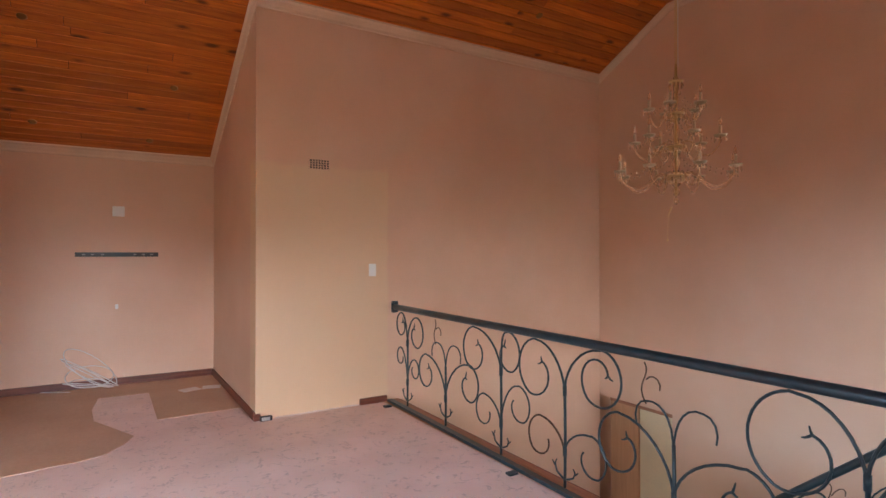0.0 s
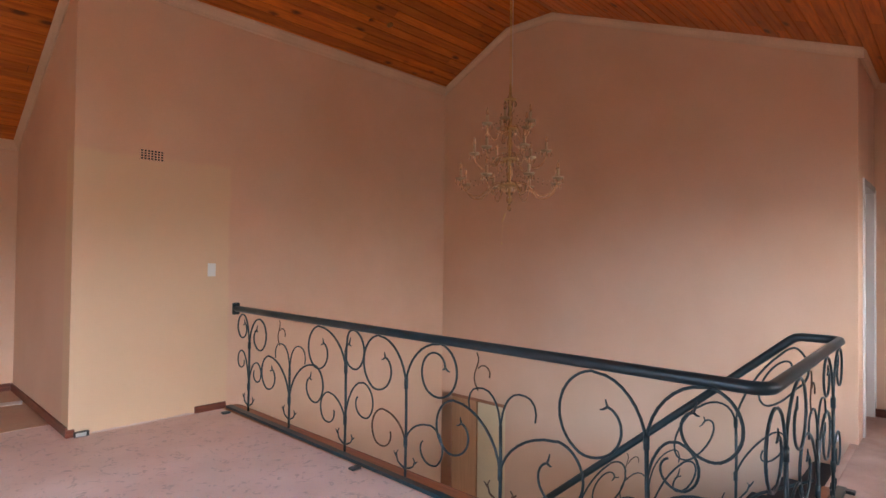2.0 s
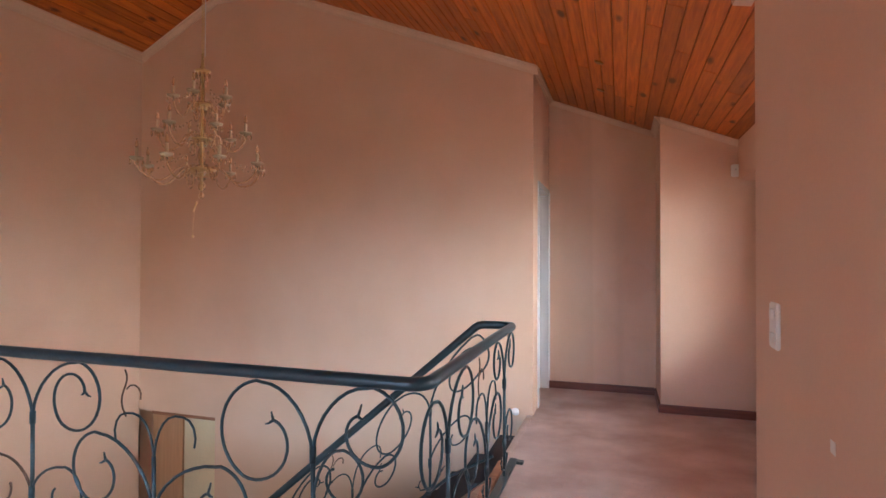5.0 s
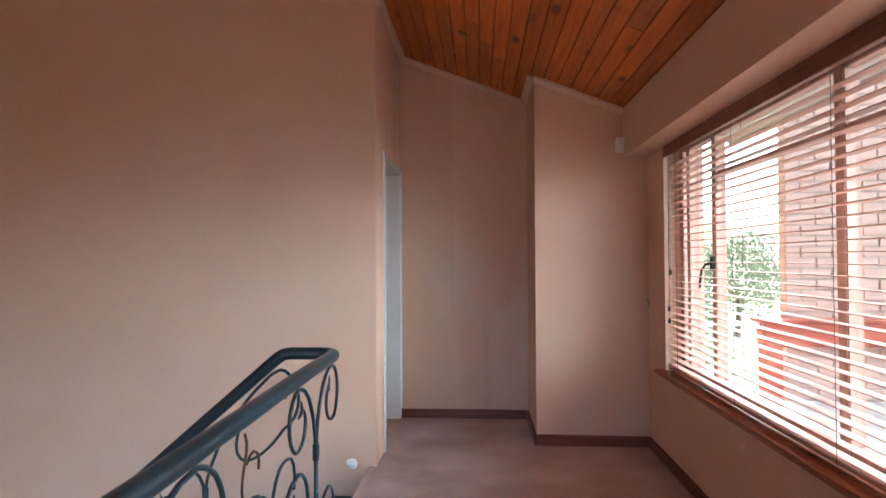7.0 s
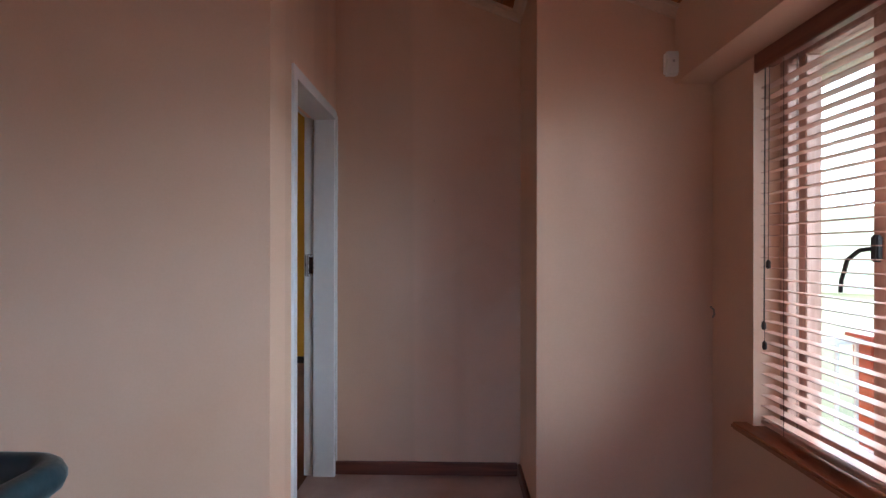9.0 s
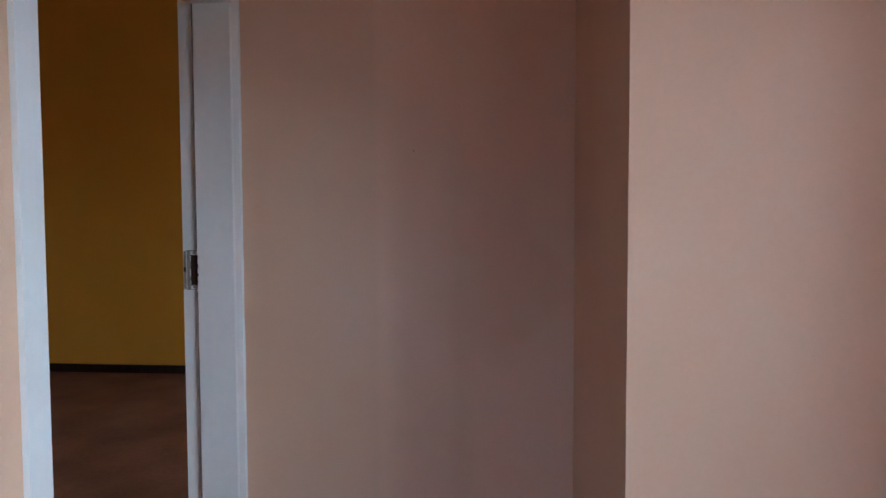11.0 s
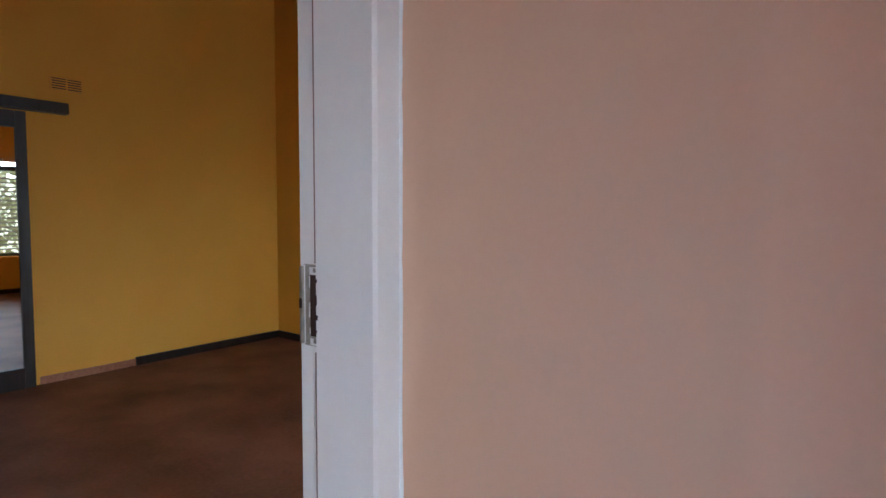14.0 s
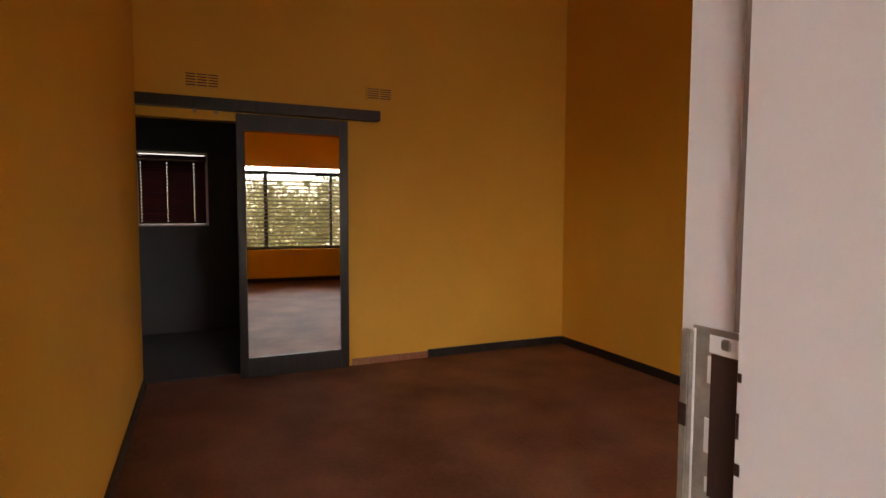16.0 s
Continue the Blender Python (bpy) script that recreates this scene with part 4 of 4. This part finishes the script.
part("top_rail", boxed(XM + 0.025, YD0 + 0.063, 1.975, XM + 0.06, YD1 - 0.072, 2.10, bevel=0.004), M_DARKWOOD, slider)
part("bottom_rail", boxed(XM + 0.025, YD0 + 0.063, 0.004, XM + 0.06, YD1 - 0.072, 0.165, bevel=0.004), M_DARKWOOD, slider)
part("mirror", boxed(XM + 0.04, YD0 + 0.063, 0.165, XM + 0.046, YD1 - 0.072, 1.975), M_MIRROR, slider, "clear mirror panel")
part("finger_pull", lathe(bmesh.new(), [(0.014, 0.0), (0.012, 0.004), (0.004, 0.005)], 10, (XM + 0.043, YD0 + 0.035, 1.0)), M_STEEL, slider)
part("track_cover", boxed(XM + 0.0, YBS + 0.004, 2.115, XM + 0.085, 8.21, 2.20, bevel=0.004), M_DARKWOOD, slider, "long dark wooden track cover")
for y in (6.75, 6.90):
    part("roller_bracket", boxed(XM + 0.03, y, 2.085, XM + 0.05, y + 0.02, 2.116), M_STEEL, slider)


# ---- fixtures ----
def air_brick(label, at, across, w, h, cols, rows, mat, group="", bar=0.30):
    """A wall vent: a plate of slots with dark holes behind."""
    v = base("air_vent", label, "air vent", group=group)
    at, across = Vector(at), Vector(across)
    out = across.cross(Vector((0, 0, 1)))
    if out.x < 0:
        out = -out
    def slab(a0, a1, z0, z1, d0, d1):
        bm = bmesh.new()
        pts = [at + across * a + Vector((0, 0, z)) + out * d for a in (a0, a1) for z in (z0, z1) for d in (d0, d1)]
        lo, hi = [min(p[i] for p in pts) for i in range(3)], [max(p[i] for p in pts) for i in range(3)]
        return box(bm, *lo, *hi)
    part("backing", slab(-w / 2, w / 2, -h / 2, h / 2, 0.0, 0.002), M_BLACK, v, "dark holes")
    bw, bh = min(bar * w / (cols + bar), 0.012), bar * h / (rows + bar)
    pw, ph = (w - bw) / cols, (h - bh) / rows
    for c in range(cols + 1):
        t = slab(-w / 2 + c * pw, -w / 2 + c * pw + bw, -h / 2, h / 2, 0.002, 0.007)
        part("bar", t, mat, v)
    for r in range(rows + 1):
        t = slab(-w / 2, w / 2, -h / 2 + r * ph, -h / 2 + r * ph + bh, 0.002, 0.006)
        part("bar", t, mat, v)
    return v


air_brick("cream painted air vent with rows of square holes", (XL, 2.432, 2.213), (0, 1, 0), 0.19, 0.092, 7, 4, M_WALL)
air_brick("ochre painted slotted air vent above the sliding door", (XM, 6.816, 2.34), (0, 1, 0), 0.25, 0.115, 3, 5, M_YELLOW, "bedroom vents", 0.55)
air_brick("ochre painted slotted air vent beside the track", (XM, 8.226, 2.36), (0, 1, 0), 0.23, 0.105, 2, 5, M_YELLOW, "bedroom vents", 0.55)


def switch_plate(label, x, y, z, s, levers, h=0.118, w=0.072):
    p = base("light_switch", label, "light switch", group="wall plates")
    a, b = (x, x + 0.01) if s > 0 else (x - 0.01, x)
    part("plate", boxed(a, y - w / 2, z - h / 2, b, y + w / 2, z + h / 2, bevel=0.003), M_WHITE, p)
    for dz in levers:
        a2, b2 = (x + 0.010, x + 0.016) if s > 0 else (x - 0.016, x - 0.010)
        part("lever", boxed(a2, y - 0.012, z + dz - 0.014, b2, y + 0.012, z + dz + 0.014, bevel=0.002), M_WHITE, p)
    return p


switch_plate("white light switch plate on the cream wall", XL, 2.950, 1.257, 1, (0.028, -0.028))
switch_plate("white light switch plate near the wall's end", XR, 2.80, 1.20, -1, (0.03, -0.03))
switch_plate("blank square white cover plate on the alcove wall", XTV, 0.92, 1.865, 1, (), 0.11, 0.115)
switch_plate("small white plug plate low on the alcove wall", XTV, 0.907, 0.842, 1, (), 0.05, 0.03)

bracket = base("tv_bracket", "long black steel wall bracket on the alcove wall", "wall bracket")
part("rail", boxed(XTV, 0.53, 1.378, XTV + 0.02, 1.301, 1.424, bevel=0.002), M_BLACK, bracket)
for y in (0.59, 0.67, 0.76, 1.06, 1.14, 1.22):
    part("slot", boxed(XTV + 0.0195, y, 1.396, XTV + 0.0215, y + 0.03, 1.408), M_STEEL, bracket)

sensor = base("motion_detector", "white plastic alarm detector high on the pier", "alarm detector")
part("housing", boxed(1.625, YPRO - 0.045, 2.065, 1.69, YPRO, 2.17, bevel=0.008), M_WHITE, sensor)
part("lens", boxed(1.653, YPRO - 0.048, 2.118, 1.662, YPRO - 0.044, 2.13, bevel=0.001), M_BOX, sensor)
socket = base("socket_box", "open grey cable box at the foot of the wall corner", "cable box")
part("box", boxed(XL + 0.02, YLC + 0.03, 0.0, XL + 0.05, YLC + 0.13, 0.04, bevel=0.003), M_BLACK, socket)
part("cover", boxed(XL + 0.05, YLC + 0.04, 0.006, XL + 0.053, YLC + 0.11, 0.034), M_BOX, socket)
nail = part("nail", tube(bmesh.new(), [(0.566, YEND, 1.563), (0.566, YEND - 0.01, 1.566)], 0.0014, 6), M_NOSING)
tagged(nail, "small rusty nail stuck in the cream wall", "nail")
hookp = part("curtain_hook", tube(bmesh.new(), [(1.84, YPRO, 1.03), (1.84, YPRO - 0.03, 1.02), (1.84, YPRO - 0.035, 1.0), (1.86 - 0.02, YPRO - 0.02, 0.985)], 0.004, 6), M_STEEL)
tagged(hookp, "small metal tie-back hook beside the window", "hook")


def downlight(x, y, group="ceiling spotlights"):
    d = base("ceiling_spotlight", "small round recessed spotlight in the pine boards", "spotlight", group=group)
    s = SL if x < RX0 else -SR if x > RX1 else 0.0
    m = Matrix.Translation((x, y, roof(x) - 0.001)) @ Euler((0, -math.atan(s), 0)).to_matrix().to_4x4()
    for name, prof, mat in (("ring", [(0.022, -0.004), (0.033, -0.004), (0.036, 0.001), (0.022, 0.001)], M_RING), ("bulb", [(0.0, -0.004), (0.014, -0.003), (0.021, 0.0005)], M_LENS)):
        bm = lathe(bmesh.new(), prof, 16)
        bmesh.ops.transform(bm, matrix=m, verts=bm.verts)
        part(name, bm, mat, d, smooth=True)


for x, y in ((0.56, 6.14), (0.57, 5.42), (-3.83, 4.58), (-5.44, 1.36), (-6.2, 1.2), (-4.94, 0.23), (-6.09, 0.2)):
    downlight(x, y)


# ---- chandelier ----
def chandelier(x, y, z):
    """Tiers of curved glass arms with cups, candles and drops round a turned column."""
    c = base("chandelier", "old brass and crystal chandelier with three tiers of arms", "chandelier")
    at = Vector((x, y, z))
    col = [(0.004, 0.02), (0.02, 0.03), (0.03, 0.06), (0.012, 0.09), (0.05, 0.12), (0.085, 0.16), (0.06, 0.19), (0.02, 0.21), (0.032, 0.27), (0.018, 0.33), (0.05, 0.37), (0.06, 0.40), (0.02, 0.43),
           (0.028, 0.52), (0.014, 0.58), (0.045, 0.62), (0.05, 0.65), (0.016, 0.68), (0.022, 0.76), (0.012, 0.84), (0.035, 0.88), (0.012, 0.93), (0.008, 1.02)]
    part("column", lathe(bmesh.new(), col, 14, at), M_CRYSTAL, c, "turned crystal column", smooth=True)
    part("core", tube(bmesh.new(), [at + Vector((0, 0, h)) for h in (0.02, 0.5, 1.04)], 0.007, 8), M_BRASS, c, smooth=True)
    for r, h in ((0.09, 0.165), (0.066, 0.385), (0.055, 0.635), (0.045, 0.88)):
        part("dish", lathe(bmesh.new(), [(0.01, h - 0.01), (r, h), (r + 0.012, h + 0.012), (r, h + 0.008), (0.01, h)], 16, at), M_BRASS, c, smooth=True)
    part("finial", lathe(bmesh.new(), [(0.0, -0.045), (0.016, -0.03), (0.02, -0.012), (0.010, 0.006), (0.005, 0.02)], 10, at), M_CRYSTAL, c, smooth=True)
    drop_me = mesh_of("drop", lathe(bmesh.new(), [(0.0, -0.042), (0.009, -0.026), (0.006, -0.008), (0.0, 0.0)], 6), M_CRYSTAL)
    bead_me = mesh_of("bead", lathe(bmesh.new(), [(0.0, -0.008), (0.007, 0.0), (0.0, 0.008)], 6), M_CRYSTAL)

    def hang(me, name, p):
        o = new(name, me)
        o.parent = c
        o.location = p
    for reach, h, count, off in ((0.42, 0.16, 8, 0.2), (0.30, 0.40, 6, 0.5), (0.19, 0.64, 5, 0.1)):
        for k in range(count):
            a = 2 * math.pi * k / count + off
            d = Vector((math.cos(a), math.sin(a), 0))
            pts = [at + d * u + Vector((0, 0, w)) for u, w in bend((0.03, h), (reach * 0.45, h + 0.13), (reach * 0.45, h - 0.17), (reach * 0.85, h - 0.07), 9) + [(reach * 0.97, h - 0.02), (reach, h + 0.04)]]
            arm = part("arm", tube(bmesh.new(), pts, 0.0075, 7), M_CRYSTAL, c, "curved glass arm", smooth=True)
            tip = pts[-1]
            part("cup", lathe(bmesh.new(), [(0.006, -0.01), (0.04, 0.004), (0.046, 0.016), (0.038, 0.010), (0.012, 0.006)], 12, tip), M_CUP, arm, smooth=True)
            part("candle", lathe(bmesh.new(), [(0.011, 0.005), (0.011, 0.075), (0.013, 0.078), (0.006, 0.082)], 10, tip), M_CANDLE, arm, smooth=True)
            part("bulb", lathe(bmesh.new(), [(0.006, 0.08), (0.013, 0.098), (0.009, 0.125), (0.001, 0.145)], 10, tip), M_CRYSTAL, arm, smooth=True)
            for j in range(4):
                b = a + 1.57 * j
                hang(drop_me, "drop", tip + Vector((0.038 * math.cos(b), 0.038 * math.sin(b), 0.0)))
            for j in (0.2, 0.35, 0.48, 0.6, 0.7, 0.8, 0.9):
                q = at + d * reach * j + Vector((0, 0, h + 0.26 * (1 - j) ** 2 - 0.02 + 0.05 * j))
                hang(bead_me, "bead", q)
    for k in range(10):
        a = 2 * math.pi * k / 10
        for r, h in ((0.095, 0.16), (0.07, 0.38), (0.058, 0.63), (0.048, 0.875)):
            hang(drop_me, "drop", at + Vector((r * math.cos(a), r * math.sin(a), h)))
    top = roof(x) - z
    bm, n = bmesh.new(), int((top - 1.08) / 0.034)
    for k in range(n):
        h0 = 1.04 + (top - 1.06) * k / n
        ring = []
        for q in range(11):
            a = 2 * math.pi * q / 10
            u, w = 0.010 * math.cos(a), 0.022 * math.sin(a)
            ring.append(at + (Vector((u, 0, h0 + w + 0.02)) if k % 2 else Vector((0, u, h0 + w + 0.02))))
        tube(bm, ring, 0.0028, 5)
    part("chain", bm, M_BRASS, c, "thin brass chain")
    part("ceiling_rose", lathe(bmesh.new(), [(0.06, top + 0.02), (0.055, top - 0.02), (0.02, top - 0.05), (0.006, top - 0.055)], 14, at), M_BRASS, c, smooth=True)
    part("flex", tube(bmesh.new(), [at + Vector((0.012, 0.01, h)) for h in (1.0, top * 0.6, top - 0.03)], 0.003, 6), M_CABLE, c)
    part("loose_strand", tube(bmesh.new(), [at + Vector(p) for p in ((-0.02, 0, 0.02), (-0.035, 0.0, -0.06), (-0.06, 0.0, -0.12), (-0.075, 0, -0.24), (-0.075, 0, -0.30))], 0.0012, 5), M_BRASS, c)
    part("loose_drop", tube(bmesh.new(), [at + Vector((-0.04, 0, -0.06)), at + Vector((-0.055, 0, -0.09)), at + Vector((-0.075, 0, -0.13))], 0.008, 6, 0.003), M_BRASS, c, "tarnished hanging leaf")
    part("loose_bead", lathe(bmesh.new(), [(0.0, -0.012), (0.011, 0.0), (0.0, 0.012)], 8, at + Vector((-0.075, 0, -0.31))), M_BRASS, c)
    return c


chandelier(-2.17, 4.47, 1.825)

# ---- alcove floor ----
coil = base("cable_coil", "loose coil of white cable on the alcove floor", "cable")
bm = bmesh.new()
for k, (r, dx, dz) in enumerate(((0.22, 0.0, 0.10), (0.25, 0.03, 0.34), (0.19, -0.02, 0.26), (0.23, 0.05, 0.40), (0.17, 0.0, 0.06), (0.21, 0.02, 0.18))):
    ring = []
    for q in range(25):
        a = 2 * math.pi * q / 24
        ring.append((-6.28 + dx + 0.55 * r * math.cos(a), 0.66 + 0.35 * dx + r * math.sin(a), 0.012 + dz * (0.5 + 0.5 * math.sin(a + 2.4 + 0.45 * k)) + 0.01 * k))
    tube(bm, ring, 0.0045, 6)
part("loops", bm, M_CABLE, coil, smooth=True)
part("tail", tube(bmesh.new(), [(-6.28, 0.5, 0.01), (-6.34, 0.38, 0.009), (-6.40, 0.28, 0.009), (-6.44, 0.2, 0.009)], 0.0045, 6), M_CABLE, coil, smooth=True)
for x, y, r in ((-5.78, 1.55, 20), (-5.79, 1.76, -12)):
    bm = boxed(-0.07, -0.09, 0.0, 0.07, 0.09, 0.004)
    bmesh.ops.transform(bm, matrix=pose(x, y, 0.0045, 0, 0, r), verts=bm.verts)
    tagged(part("paper_sheet", bm, M_PAPER), "crumpled white paper scrap on the bare floor", "paper", group="paper scraps")
scrap = bmesh.new()
bmesh.ops.create_icosphere(scrap, subdivisions=2, radius=0.035)
for v in scrap.verts:
    v.co = Vector((v.co.x * 1.1, v.co.y, v.co.z * 0.9)) * (1 + 0.25 * noise.noise(v.co * 40)) + Vector((-0.14, 5.93, 0.045))
tagged(part("paper_ball", scrap, M_PAPER), "crumpled white paper ball at the wall's foot", "paper")

chip = part("plaster_chip", boxed(XR - 0.0015, 2.40, 1.005, XR, 2.425, 1.03, bevel=0.0006), M_PAPER)
tagged(chip, "small white scuff of chipped paint on cream wall", "paint chip")

# ---- hall below ----
low = base("door_1", "cream panelled door standing open in the hall below", "door", "structure")
part("leaf", boxed(-3.92, 6.22, ZLOW + 0.01, -3.40, 6.26, -0.42, bevel=0.004), M_DOOR, low)
part("edge_strip", boxed(-3.40, 6.215, ZLOW + 0.01, -3.375, 6.265, -0.42), M_NOSING, low)
part("lock_plate", boxed(-3.45, 6.205, -1.5, -3.41, 6.22, -1.3), M_STEEL, low)
structure("trim_lower_head", boxed(XL + 0.002, 6.185, -0.42, -3.321, 6.28, -0.33), M_NOSING, "dark wooden door head below", "door frame")
structure("trim_lower_jamb", boxed(-3.37, 6.19, ZLOW, -3.321, 6.28, -0.42), M_NOSING, "brown wooden door jamb below", "door frame")
structure("wall_lower_back", boxed(XL - 0.3, 6.30, ZLOW, -3.2, 6.4, -0.22), M_WALL, "cream wall behind the lower door", "wall")
# wall in shade left of the door: its shade is the slab's brown colour
structure("wall_lower_shaded", boxed(XL + 0.002, 6.20, ZLOW, -3.925, 6.295, -0.42), M_LOWSHADE, "orange-brown slab coloured as shaded wall beside the lower doorway", "door frame")
structure("wall_lower_side", boxed(-3.32, 6.405, ZLOW, -3.2, 6.9, -0.22), M_WALL, "cream wall beside the lower door", "wall")

# ---- outside ----
structure("ground", boxed(-300, -300, ZLOW - 0.6, 300, 300, ZLOW - 0.21), M_GRASS, "lawn around the house, paled to bounce light indoors", "ground")
structure("eave", boxed(2.1, -3.6, 2.30, 2.75, 7.25, 2.34), M_SOFFIT, "pale eave soffit", "eave")
structure("gutter", boxed(2.72, -3.6, 2.26, 2.82, 7.25, 2.40, bevel=0.02), M_SOFFIT, "pale gutter along the eave", "gutter")
wing = base("brick_wing", "red face-brick wall of the neighbouring wing", "brick wall", "structure")
part("core", boxed(3.064, 7.0, ZLOW - 0.2, 6.2, 7.086, 3.4), M_MORTAR, wing, "grey mortar")
structure("balcony_slab", boxed(2.1, 3.6, 0.05, 5.2, 7.0, 0.2), M_SOFFIT, "pale concrete balcony slab", "balcony")
planter = base("balcony_beam", "red-stained timber beam across the balcony", "timber beam", "structure")
part("beam", boxed(2.80, 6.80, 0.65, 6.0, 6.95, 0.83, bevel=0.01), M_REDWOOD, planter)
part("beam_cap", boxed(2.78, 6.78, 0.83, 6.0, 6.97, 0.85), M_REDWOOD, planter)
part("post", boxed(2.82, 6.82, 0.2, 2.94, 6.94, 0.65), M_REDWOOD, planter)
railing = base("balcony_railing", "white steel balcony railing", "railing", "structure")
for k in range(7):
    part("baluster", boxed(2.16 + 0.10 * k, 6.86, 0.2, 2.175 + 0.10 * k, 6.875, 0.80), M_FRAME, railing)
part("top_bar", boxed(2.12, 6.85, 0.80, 2.79, 6.885, 0.83), M_FRAME, railing)


def conifer(x, y, z, h, r):
    t = base("conifer_tree", "grey-green conifer in the bright garden", "tree")
    part("trunk", tube(bmesh.new(), [(x, y, z), (x + 0.03, y, z + h * 0.5), (x, y, z + h * 0.97)], 0.09 * h / 4, 8, 0.01), M_BARK, t)
    bm = bmesh.new()
    for k in range(900):
        u = random.random() ** 0.75
        rad = r * (1 - u) * random.uniform(0.25, 1.12) + 0.04
        a = random.uniform(0, 6.283)
        p = Vector((x + rad * math.cos(a), y + rad * math.sin(a), z + h * (0.1 + 0.9 * u)))
        d = Vector((math.cos(a), math.sin(a), random.uniform(-0.3, 0.5))).normalized() * random.uniform(0.10, 0.24) * h / 4
        w = d.cross(Vector((random.uniform(-1, 1), random.uniform(-1, 1), 1))).normalized() * 0.05 * h / 4
        vs = [bm.verts.new(q) for q in (p - w, p + d * 0.5 - w * 1.2, p + d, p + d * 0.5 + w * 1.2, p + w)]
        bm.faces.new(vs)
    part("crown", bm, M_LEAF, t, "drooping needle sprays")


conifer(6.8, 19.0, ZLOW - 0.21, 3.75, 1.15)


def leafy_tree(x, y, z, h, r, leaf=None, label="broad pale green tree in the garden", count=2600):
    t = base("garden_tree", label, "tree")
    bm = tube(bmesh.new(), [(x, y, z), (x + 0.1, y, z + h * 0.3), (x, y + 0.1, z + h * 0.6)], 0.16, 8, 0.05)
    for k in range(6):
        a = k * 1.05
        tube(bm, [(x + 0.05, y, z + h * (0.35 + 0.04 * k)), (x + r * 0.4 * math.cos(a), y + r * 0.4 * math.sin(a), z + h * 0.6), (x + r * 0.7 * math.cos(a), y + r * 0.7 * math.sin(a), z + h * 0.72)], 0.05, 6, 0.015)
    part("trunk", bm, M_BARK, t)
    bm = bmesh.new()
    for k in range(count):
        d = Vector((random.gauss(0, 1), random.gauss(0, 1), random.gauss(0, 0.8))).normalized() * r * random.uniform(0.55, 1.0)
        p = Vector((x, y, z + h * 0.68)) + d * (1 + 0.35 * noise.noise(d * 0.9))
        u = Vector((random.gauss(0, 1), random.gauss(0, 1), random.gauss(0, 1))).normalized() * 0.11
        v = u.cross(Vector((0.3, 0.5, 0.8))).normalized() * 0.065
        bm.faces.new([bm.verts.new(q) for q in (p - u, p - v, p + u, p + v)])
    part("crown", bm, leaf or M_LEAF, t)


for x, y, h, r in ((13, 30, 4.6, 2.2), (8.0, 36, 4.8, 2.4), (26, 22, 5, 2.4)):
    leafy_tree(x, y, ZLOW - 0.21, h, r)
for x, y, h, r in ((12.0, 8.3, 4.9, 2.3), (13.5, 13.0, 6.0, 2.6), (15.5, 10.2, 4.4, 2.2)):
    leafy_tree(x, y, ZLOW - 0.21, h, r, M_FOLIAGE, "green leafy tree outside the bedroom window", 4800)

# ---- bricks of the wing ----
brick_me = mesh_of("brick", boxed(0, 0, 0, 0.222, 0.1, 0.073, bevel=0.004), M_BRICK)
half_me = mesh_of("brick", boxed(0, 0, 0, 0.106, 0.1, 0.073, bevel=0.004), M_BRICK)
for row in range(30):
    z = 0.22 + row * 0.085
    odd = row % 2
    for k in range(9):
        x = 3.06 + 0.234 * k - (0.117 if odd else 0)
        ob = new("brick", half_me if odd and k == 0 else brick_me)
        ob.parent = wing
        ob.matrix_basis = pose((3.06 if odd and k == 0 else x) + random.uniform(-0.002, 0.002), 6.990 + random.uniform(-0.002, 0.002), z)
